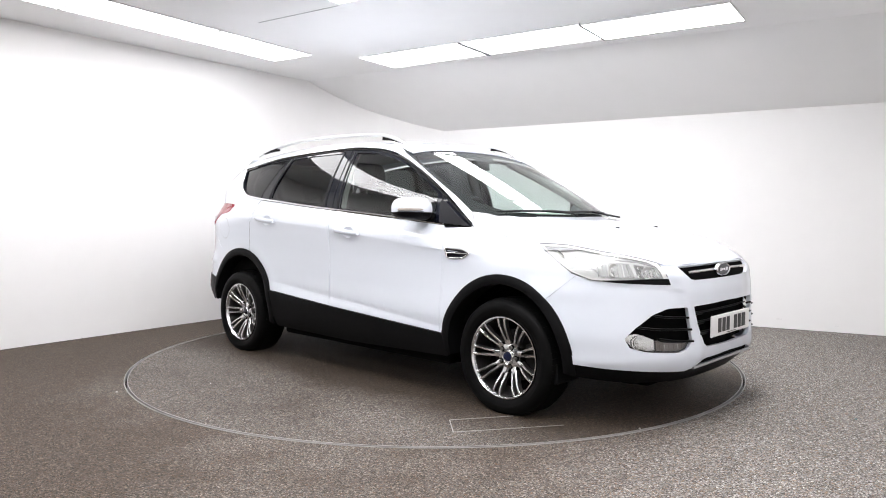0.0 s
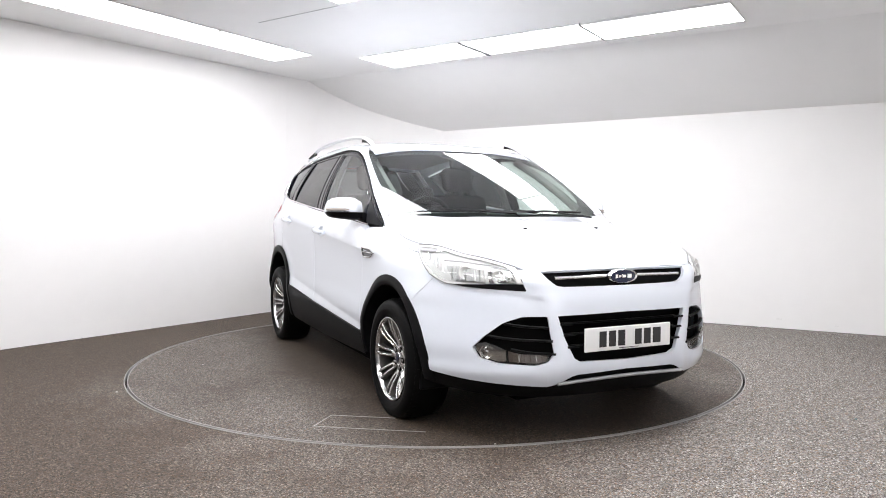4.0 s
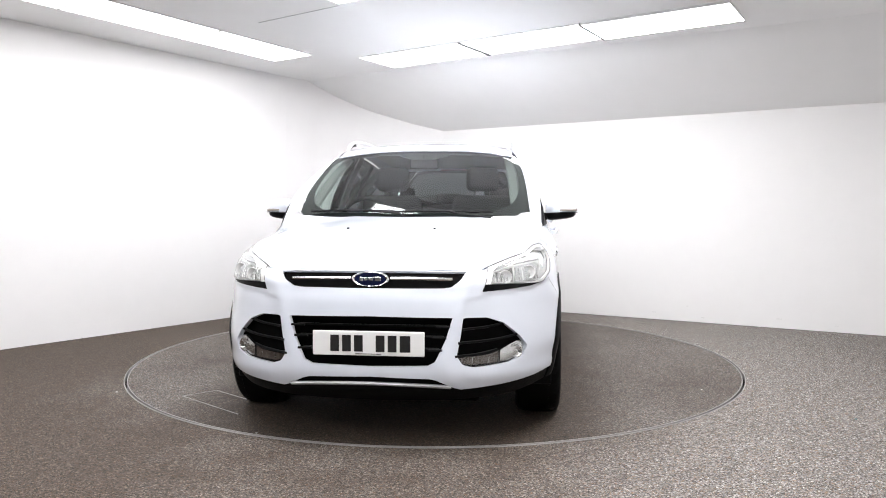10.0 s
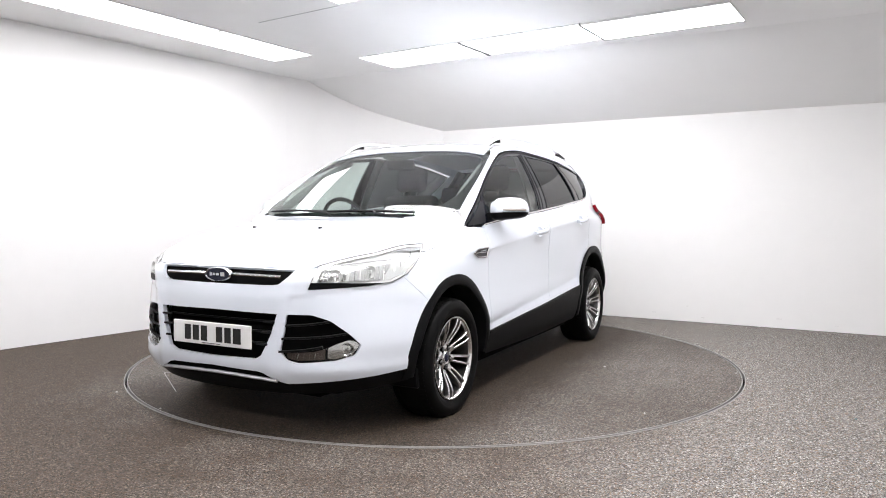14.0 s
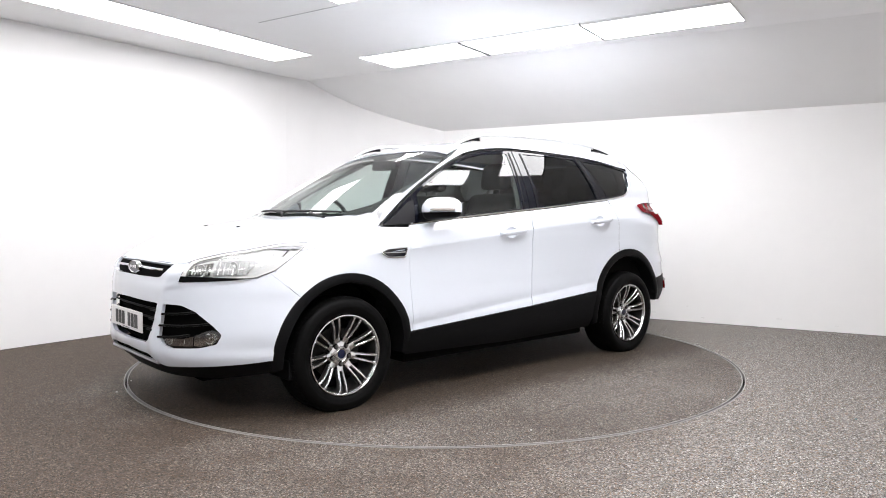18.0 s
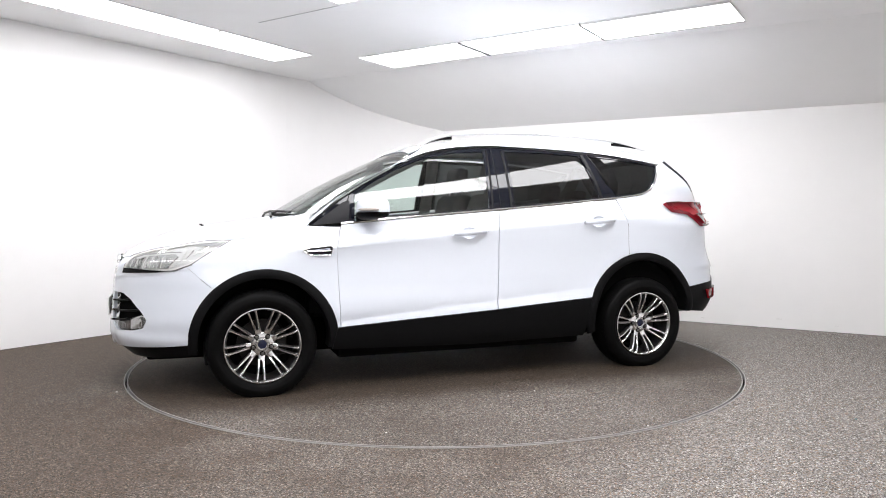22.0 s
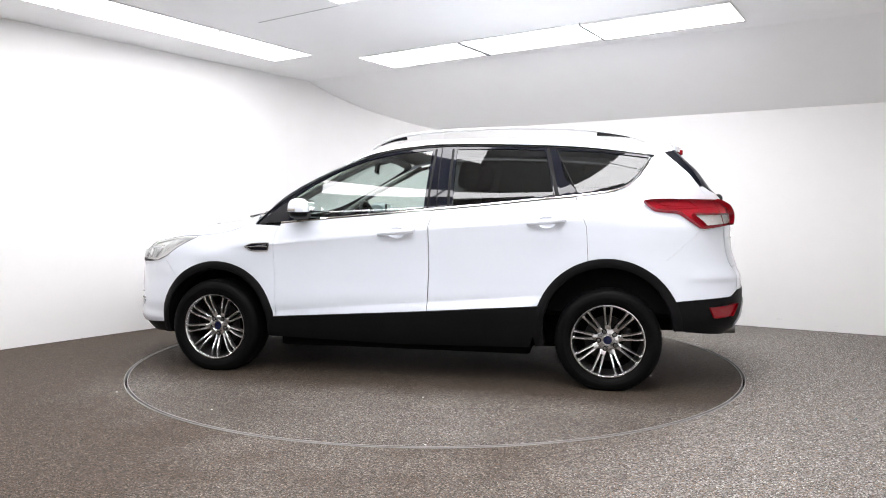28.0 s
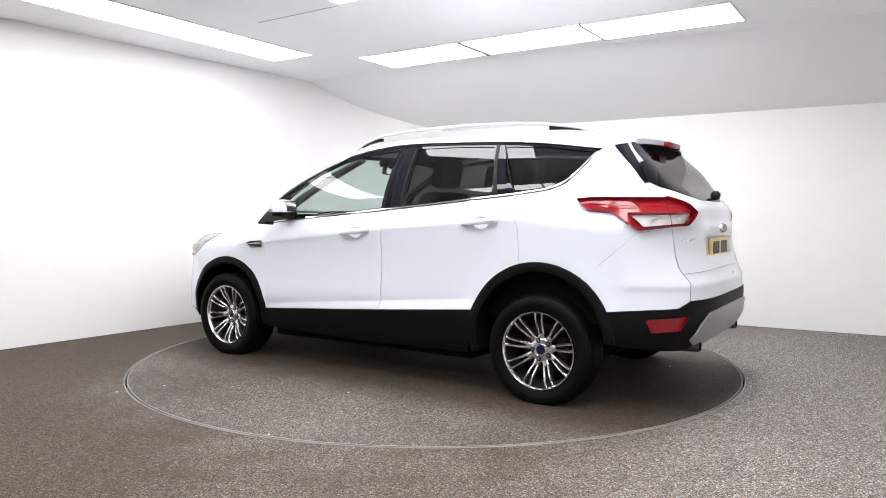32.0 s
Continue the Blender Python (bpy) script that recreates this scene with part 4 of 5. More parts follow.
        part("handle_cup", sheet(cup_line(cx, cz), lambda x, z: (x, s * (half(x, z) - 0.014 * (1 - min(1.0, ((x - cx) / 0.056) ** 2 + ((z - cz + 0.004) / 0.038) ** 2)) ** 0.6), z), 0.010, thick=0.0, out=OUT), PAINT, ob)
    # rear quarter: side piece and tail piece
    arch = arc_pts(-1.343, 0.37, 0.453, 75, 130, 14)
    q = [(-1.145, belt_z(-1.14) - 0.004), (-1.1765, 1.12), (-1.2135, 1.027), (-1.2235, 0.83)] + arch + [(-1.64, 0.758), (-1.64, 1.495), (-1.636, 1.487), (-1.596, 1.430), (-1.536, 1.346), (-1.474, 1.284), (-1.38, 1.247), (-1.25, 1.228)]
    bm = sheet(q, side(s), 0.018, thick=0.0, out=OUT, lines=SIDE_CREASES)
    edge = [(math.degrees(math.atan2(half(-1.64, z), 0.54)), z) for z in (0.758, 0.85, 0.95, 1.05, 1.15, 1.25, 1.35, 1.43, 1.495)]
    tq = edge + [(49.0, 1.555), (46.9, 1.510), (45.2, 1.404), (43.2, 1.314), (41.9, 1.278), (40.0, 1.220), (36.8, 1.195), (36.4, 1.033), (46.0, 1.004), (55.6, 0.821)]
    sheet(turned(tq, s), tail(), 0.025, thick=0.0, bm=bm, out=OUT)
    bmesh.ops.remove_doubles(bm, verts=bm.verts, dist=0.004)
    quarter = part("rear_quarter", bm, PAINT, car, "white rear quarter panel")
    seam = [(-1.60, 0.765), (-1.60, 1.47), (-1.68, 1.47), (-1.68, 0.735), (-1.645, 0.728)]
    part("quarter_seam", sheet(seam, side(s, -0.0015), 0.02, thick=0.0, out=OUT), PAINT, quarter)
    if s < 0:
        flap = [(-1.62 + 0.085 * math.cos(w), 0.985 + 0.085 * math.sin(w)) for w in [2 * math.pi * j / 32 for j in range(32)]]
        part("flap_joint", sheet(flap, side(s, 0.001), 0.03, thick=0.0, holes=[inset(flap, 0.003)], out=OUT), GREY_LINE, quarter)
        part("fuel_flap", sheet(inset(flap, 0.003), side(s, 0.0015), 0.03, thick=0.004, out=OUT), PAINT, quarter, "round white fuel flap")
    bb = [(46.0, 1.003), (36.4, 1.032), (35.6, 0.888), (34.9, 0.81), (32.2, 0.732), (32.3, 0.629), (36.2, 0.593), (43.3, 0.586), (53.8, 0.568), (56.4, 0.660), (60.2, 0.755), (55.6, 0.820)]
    part("rear_bumper", sheet(turned(bb, s), bumper_skin, 0.016, thick=0.012, gap=0.0005, out=OUT), PAINT, car, "white rear bumper corner")
    # pillar and roof edge in one sweep
    low_line = [(1.17, 0.995), (1.07, 1.040), (0.85, 1.222), (0.63, 1.353), (0.32, 1.496), (0.13, 1.548), (-0.07, 1.574), (-0.27, 1.585), (-0.67, 1.576), (-1.04, 1.558), (-1.30, 1.534), (-1.61, 1.492), (-1.66, 1.50), (-1.72, 1.50)]
    high_line = [(1.078, 0.758, 1.072), (1.011, 0.748, 1.105), (0.828, 0.731, 1.228), (0.600, 0.706, 1.362), (0.332, 0.656, 1.510), (0.20, 0.612, 1.572), (-0.07, 0.600, 1.612), (-0.27, 0.600, 1.620), (-0.67, 0.600, 1.622), (-1.04, 0.590, 1.612), (-1.30, 0.575, 1.595), (-1.58, 0.55, 1.575), (-1.64, 0.54, 1.570), (-1.70, 0.53, 1.562)]
    lo3 = spline([(x, half(x, z), z) for x, z in low_line], 4)
    hi3 = spline(high_line, 4)
    rows = []
    for a, b in zip(lo3, hi3):
        a, b = Vector(a), Vector(b)
        mid = (a + b) / 2 + Vector((0.0, 0.55, 0.84)) * (b - a).length * 0.07
        rows.append([tuple((a * (1 - t) ** 2 + (mid * 2 - (a + b) / 2) * (2 * t * (1 - t)) + b * t * t) * 1.0) for t in (0, 0.2, 0.4, 0.6, 0.8, 1)])
    rows = [[(p[0], s * p[1], p[2]) for p in r] for r in rows]
    bm = grid_skin(rows)
    bmesh.ops.recalc_face_normals(bm, faces=bm.faces)
    if sum((f.normal * f.calc_area() for f in bm.faces), Vector()).dot(Vector((0, s, 0.5))) < 0:
        bmesh.ops.reverse_faces(bm, faces=bm.faces[:])
    part("roof_pillar", bm, PAINT, car, "white windscreen pillar and roof edge")

    # glass and its black frame
    dlo_top = smooth_curve((-1.62, 1.479), (-1.30, 1.521), (-1.04, 1.545), (-0.67, 1.563), (-0.27, 1.572), (-0.07, 1.561), (0.13, 1.535), (0.32, 1.482), (0.63, 1.338), (0.85, 1.204), (1.075, 1.03))
    upper_pts = [(x, dlo_top(x)) for x in (1.07, 1.0, 0.93, 0.85, 0.74, 0.63, 0.5, 0.4, 0.32, 0.22, 0.13, 0.03, -0.07, -0.27, -0.47, -0.67, -0.85, -1.04, -1.2, -1.3, -1.45, -1.605)]
    rear_pts = [(-1.583, 1.432), (-1.524, 1.350), (-1.464, 1.291), (-1.373, 1.255), (-1.25, 1.236)]
    lower_pts = [(x, belt_z(x)) for x in (-1.12, -0.8, -0.5, -0.22, 0.1, 0.5, 0.8)]
    dlo = upper_pts + rear_pts + lower_pts
    g1 = fillet([(0.775, 1.062), (0.765, 1.228), (0.63, 1.315), (0.48, 1.395), (0.32, 1.459), (0.20, 1.495), (0.05, 1.524), (-0.175, 1.540), (-0.150, belt_z(-0.15) + 0.014), (0.3, belt_z(0.3) + 0.014)], 0.012)
    g2 = fillet([(-0.345, 1.545), (-0.345, belt_z(-0.345) + 0.014), (-0.7, belt_z(-0.7) + 0.014), (-1.005, belt_z(-1.0) + 0.014), (-0.985, 1.33), (-0.935, 1.530), (-0.67, 1.543)], 0.012)
    g3 = fillet([(-1.015, 1.527), (-1.075, 1.33), (-1.165, belt_z(-1.16) + 0.016), (-1.25, 1.252), (-1.37, 1.263), (-1.457, 1.299), (-1.516, 1.355), (-1.574, 1.435), (-1.598, 1.470), (-1.3, 1.510)], 0.012)
    tri = fillet([(1.04, 1.036), (0.84, 1.182), (0.80, 1.19), (0.81, 1.052)], 0.008)
    sur = part("window_surround", sheet(dlo, side(s, -0.004), 0.03, holes=[g1, g2, g3], thick=0.01, out=OUT), GLOSS, car, "gloss black window frame and pillars")
    def pane(x, z):
        """Side glass: flatter than the skin round it."""
        z0, z1 = belt_z(x), 1.56
        t = min(1.0, max(0.0, (z - z0) / (z1 - z0)))
        flat = half(x, z0) * (1 - t) + half(x, z1) * t
        return (x, s * (half(x, z) * 0.85 + min(flat, half(x, z)) * 0.15 - 0.009), z)

    for nm, gl, mat, lab in (("front_side_window", g1, WINDSCREEN, "clear green-tinted side glass"), ("rear_side_window", g2, PRIVACY, "dark privacy glass"), ("quarter_window", g3, PRIVACY, "dark privacy quarter glass")):
        part(nm, sheet(gl, side(s, -0.009) if mat is WINDSCREEN else pane, 0.016, thick=0.0, out=OUT), mat, car, lab)
    part("mirror_triangle", sheet(tri, side(s, -0.001), 0.03, thick=0.006, out=OUT), TRIANGLE, car, "dark grey plastic triangle ahead of the mirror")
    for x0, z0, x1, z1 in ((-0.235, belt_z(-0.235), -0.24, 1.566), (0.86, 1.045, 0.80, 1.228), (-1.16, belt_z(-1.16), -1.0, 1.545)):
        bm = sheet([(x0 - 0.003, z0), (x0 + 0.003, z0), (x1 + 0.003, z1), (x1 - 0.003, z1)], side(s, -0.0015), 0.03, thick=0.002, out=OUT)
        part("frame_joint", bm, SEAL, sur)
    for (x0, z0, x1, z1, w) in ((-0.175, belt_z(-0.15), -0.20, 1.548, 0.007), (-0.315, belt_z(-0.3), -0.318, 1.548, 0.008), (-1.03, belt_z(-1.0), -0.955, 1.54, 0.012)):
        bm = sheet([(x0 - w, z0), (x0 + w, z0), (x1 + w, z1), (x1 - w, z1)], side(s, -0.001), 0.03, thick=0.003, out=OUT)
        part("pillar_trim", bm, SEAL, sur)
    rail = [(x, s * (half(x, z) - 0.003), z) for x, z in [(x, z - 0.004) for x, z in upper_pts]]
    part("roof_seal", tube(rail[:-1], 0.005, 0.005, 6), SEAL, car, "black roof seal")
    line = [(0.86, belt_z(0.86) - 0.001)] + [(x, belt_z(x) + 0.001) for x in (0.6, 0.3, 0.0, -0.3, -0.6, -0.9, -1.12)] + [(-1.25, 1.236), (-1.373, 1.255), (-1.464, 1.291), (-1.524, 1.350), (-1.583, 1.432), (-1.61, 1.468)]
    strip3 = [(x, s * (half(x, z) + 0.005), z) for x, z in spline(line, 3)]
    part("chrome_strip", tube(strip3, 0.004, 0.0065, 6), CHROME, car, "thin chrome waist strip")

    # sill and arch cladding
    sill = [(0.93, 0.262), (0.90, 0.395), (0.878, 0.399), (-0.19, 0.465), (-0.915, 0.518), (-0.905, 0.50), (-0.885, 0.33), (-0.86, 0.25), (0.0, 0.236)]
    part("sill_cladding", sheet(sill, side(s, 0.010), 0.03, thick=0.03, out=OUT), BLACK, car, "black sill cladding")
    for cx, cz, ri, ro, a0, a1, proud in ((1.335, 0.33, 0.388, 0.444, -8, 188, 0.0), (-1.343, 0.37, 0.402, 0.459, -14, 178, 0.009)):
        rows = []
        for i in range(49):
            w = radians(a0 + (a1 - a0) * i / 48)
            row = []
            for r, d in ((ro, -0.006), (ro, 0.003), (ro - 0.006, 0.007), (ro - 0.03, 0.009), (ri + 0.008, 0.009), (ri, 0.004), (ri, -0.05), (ri, -0.13)):
                x, z = cx + r * math.cos(w), max(cz + r * math.sin(w), 0.235)
                xo, zo = cx + ro * math.cos(w), max(cz + ro * math.sin(w), 0.235)
                base = half(x, z) if d > -0.04 else half(xo, max(zo, 0.3))
                row.append((x, s * (base + d + (proud if d > 0 else 0.0)), z))
            rows.append(row)
        bm = grid_skin(rows)
        bmesh.ops.recalc_face_normals(bm, faces=bm.faces)
        part("arch_cladding", bm, BLACK, car, "black wheel arch cladding")
        rows = []
        for i in range(25):
            w = radians(a0 + (a1 - a0) * i / 24)
            rows.append([(cx + 0.41 * math.cos(w), s * y, max(cz + 0.41 * math.sin(w), 0.2)) for y in (0.84, 0.70, 0.60)])
        part("wheel_well", grid_skin(rows), DARK, car)

    # mirror
    mir = part("door_mirror", bmesh.new(), PAINT, car)
    rows, low_rows = [], []
    for i in range(17):
        t = i / 16
        y = 0.852 + 0.202 * t
        f = max(0.06, (1 - t ** 7.0)) ** 0.40 * (0.80 + 0.20 * ease(0, 0.22, t))
        xm = 0.690 - 0.055 * t * t
        crown = 0.097 * f * (0.94 + 0.06 * math.sin(math.pi * t))
        ring, low_ring = [], []
        for j in range(28):
            w = 2 * math.pi * j / 28
            c, n = math.cos(w), math.sin(w)
            dx = abs(c) ** 0.62 * (0.090 * f if c > 0 else -0.066 * f)
            up = abs(n) ** (0.62 if n > 0 else 0.45)
            ring.append((xm + dx, s * y, 1.117 + 0.004 * t + (crown * up * 0.94 if n > 0 else -0.004 * up)))
            low_ring.append((xm + dx * 0.93, s * (y - 0.006), 1.110 + 0.004 * t + (0.003 * up if n > 0 else -0.048 * f * (1 - 0.30 * t) * abs(n) ** 0.7)))
        rows.append(ring)
        low_rows.append(low_ring)
    for nm, rr, mat, lab in (("mirror_cap", rows, PAINT, "white mirror cap"), ("mirror_base", low_rows, BLACK, "black mirror base")):
        bm = grid_skin(rr, close_v=True)
        bm.verts.ensure_lookup_table()
        bm.faces.new(bm.verts[:28])
        bm.faces.new(bm.verts[-28:])
        bmesh.ops.recalc_face_normals(bm, faces=bm.faces)
        part(nm, bm, mat, mir, lab)
    # indicator along the cap's lower front edge, wrapped round its outer end
    ind = []
    for t in (0.42, 0.55, 0.68, 0.80, 0.89, 0.95, 0.985):
        f = (1 - t ** 7.0) ** 0.40
        ind.append((0.690 - 0.055 * t * t + 0.088 * f, s * (0.852 + 0.202 * t + 0.003), 1.132))
    part("indicator", tube(ind, 0.006, 0.0085, 10, taper=[0.6, 0.9, 1, 1, 1, 1, 0.8]), AMBER, mir, "pale amber indicator lens")
    lip = [(x + 0.003, y, 1.118) for x, y, z in ind]
    part("indicator_rim", tube(lip, 0.007, 0.003, 6), SEAL, mir, "thin black rim")
    part("mirror_back", box(0.612, 0.624, min(s * 0.865, s * 1.005), max(s * 0.865, s * 1.005), 1.110, 1.196, 0.005, 2), BLACK, mir, "black mirror housing")
    part("mirror_glass", box(0.606, 0.6125, min(s * 0.875, s * 0.998), max(s * 0.875, s * 0.998), 1.118, 1.189, 0.003, 1), MIRROR, mir, "mirror glass")
    part("mirror_foot", box(0.66, 0.76, min(s * 0.80, s * 0.86), max(s * 0.80, s * 0.86), 1.062, 1.115, 0.012, 2), BLACK, mir)

    # roof rail
    rp = [(0.275, 1.562), (0.18, 1.612), (0.06, 1.648), (-0.07, 1.664), (-0.28, 1.678), (-0.69, 1.685), (-1.11, 1.671), (-1.37, 1.640), (-1.59, 1.592)]
    pts = spline([(x, s * (0.592 - 0.02 * ease(-0.9, -1.57, x)), z) for x, z in rp], 4)
    k = len(pts)
    tap = [min(1.0, 0.45 + 4.5 * min(i, k - 1 - i) / k) for i in range(k)]
    rr = part("roof_rail", tube(pts, 0.017, 0.012, 10, taper=tap), RAILPAINT, car, "satin silver-white roof rail")
    for x0, x1 in ((0.215, 0.03), (-1.48, -1.27)):
        lo_p = [(x0 + (x1 - x0) * i / 5) for i in range(6)]
        rc = smooth_curve(*sorted(rp))
        rows = []
        for x in lo_p:
            zt = rc(x) - 0.007
            zb = zt - 0.003 - 0.021 * abs(x - x0) / abs(x1 - x0)
            rows.append([(x, s * 0.578, zb), (x, s * 0.606, zb), (x, s * 0.602, zt), (x, s * 0.582, zt)])
        bm = grid_skin(rows, close_v=True)
        bmesh.ops.recalc_face_normals(bm, faces=bm.faces)
        part("rail_foot", bm, BLACK, rr, "dark rail foot")

# -- windscreen, roof, tail --
def ws_x(z):
    return 1.085 - 1.668 * (z - 1.173) - 0.847 * (z - 1.173) ** 2


def screen(off=0.0):
    return lambda y, z: (ws_x(z) - (0.23 - 0.15 * (z - 1.173)) * y * y - 0.157 * y ** 4 + off * 0.5, y, z + off * 0.86)


WS = [(0.0, 1.070), (0.40, 1.070), (0.64, 1.070), (0.757, 1.076), (0.749, 1.110), (0.735, 1.200), (0.708, 1.37), (0.680, 1.475), (0.652, 1.517), (0.40, 1.564), (0.0, 1.576)]
WS = WS + [(-y, z) for y, z in reversed(WS) if y > 0]
WSI = [(0.0, 1.108), (0.40, 1.110), (0.505, 1.120), (0.640, 1.172), (0.680, 1.26), (0.668, 1.37), (0.644, 1.46), (0.596, 1.502), (0.40, 1.522), (0.0, 1.535)]
WSI = WSI + [(-y, z) for y, z in reversed(WSI) if y > 0]
part("windscreen", sheet(fillet(WS, 0.02), screen(), 0.016, thick=0.0, out=(1, 0, 1)), WINDSCREEN, car, "clear green-tinted windscreen")
part("windscreen_border", sheet(fillet(inset(WS, 0.002), 0.02), screen(-0.006), 0.04, holes=[fillet(WSI, 0.06)], thick=0.0, out=(1, 0, 1)), SEAL, car, "black ceramic border of the windscreen")
cowl = [(1.29, 0.0), (1.255, 0.42), (1.13, 0.70), (1.03, 0.70), (1.16, 0.40), (1.20, 0.0)]
cowl = cowl + [(x, -y) for x, y in reversed(cowl) if y > 0]
part("cowl", sheet(cowl, lambda x, y: (x, y, 1.066 - 0.012 * (y / 0.7) ** 2), 0.05, thick=0.04, out=(0, 0, 1)), BLACK, car, "black scuttle panel")

edge_z = smooth_curve((-1.80, 1.545), (-1.70, 1.562), (-1.58, 1.575), (-1.30, 1.595), (-1.04, 1.612), (-0.67, 1.622), (-0.27, 1.620), (-0.07, 1.612), (0.20, 1.572), (0.36, 1.508), (0.42, 1.48))
edge_y = smooth_curve((-1.80, 0.50), (-1.64, 0.54), (-1.58, 0.55), (-1.30, 0.575), (-1.04, 0.590), (-0.67, 0.60), (-0.07, 0.60), (0.20, 0.612), (0.35, 0.638))


def roof_z(x, y):
    crown = 0.036 + 0.004 * ease(0.1, 0.35, x)
    groove = 0.006 * math.exp(-((abs(y) - 0.555) / 0.012) ** 2)
    return (x, y, edge_z(x) + crown * (1 - min(1.0, abs(y) / edge_y(x)) ** 2.2) - groove)


RF = [(0.335, 0.0), (0.330, 0.20), (0.326, 0.35), (0.335, 0.50), (0.355, 0.62), (0.20, 0.610)] + [(x, edge_y(x)) for x in (0.05, -0.15, -0.4, -0.67, -0.9, -1.04, -1.2, -1.30, -1.45, -1.58, -1.64)] + [(-1.645, 0.3), (-1.645, 0.0)]
RF = RF + [(x, -y) for x, y in reversed(RF) if y > 0]
part("roof", sheet(RF, roof_z, 0.035, thick=0.006, out=(0, 0, 1)), PAINT, car, "white roof")
SP = [(-1.65, 0.0), (-1.65, 0.535), (-1.72, 0.530), (-1.79, 0.510), (-1.835, 0.30), (-1.855, 0.0)]
SP = SP + [(x, -y) for x, y in reversed(SP) if y > 0]
part("roof_spoiler", sheet(fillet(SP, 0.02), lambda x, y: (x, y, 1.567 + 0.036 * (1 - (y / 0.54) ** 2) - 0.08 * (-1.65 - x) - 0.55 * (-1.65 - x) ** 2), 0.03, thick=0.030, out=(0, 0, 1)), PAINT, car, "white roof spoiler")
part("high_brake_lamp", box(-1.868, -1.815, -0.14, 0.14, 1.526, 1.562, 0.008, 2), REDDEEP, car, "red high brake lamp")

BACK = (-1, 0, 0)
GATE = [(0.0, 1.186), (15.0, 1.188), (26.0, 1.215), (37.4, 1.256), (40.5, 1.282), (41.7, 1.276), (39.8, 1.218), (36.6, 1.193), (36.2, 1.033), (35.2, 0.888), (34.5, 0.81), (31.8, 0.732), (32.0, 0.632), (20.0, 0.634), (0.0, 0.634)]
gate = part("tailgate", sheet(both(GATE), tailgate_skin, 0.017, thick=0.03, out=BACK), PAINT, car, "white tailgate")
crease = [tail(0.0015)(radians(a), 0.790 - 0.000011 * a * a) for a in range(-33, 34, 2)]
part("tailgate_joint", tube(crease, 0.0022, 0.0022, 6), GREY_LINE, gate)
GLASS_R = [(0.0, 1.548), (20.0, 1.545), (28.8, 1.535), (34.7, 1.350), (35.0, 1.330), (37.5, 1.270), (30.0, 1.236), (15.5, 1.193), (0.0, 1.190)]
part("rear_window", sheet(fillet(both(GLASS_R), 0.015), tail(-0.002), 0.03, thick=0.01, out=BACK), PRIVACY, car, "dark privacy rear window")
part("rear_window_backing", sheet(fillet(both(GLASS_R), 0.015), tail(-0.02), 0.05, holes=[fillet(both([(0.0, 1.52), (22.0, 1.515), (29.5, 1.500), (31.0, 1.39), (31.5, 1.30), (15.0, 1.225), (0.0, 1.222)]), 0.03)], thick=0.0, out=BACK), SEAL, car, "black rear window border")
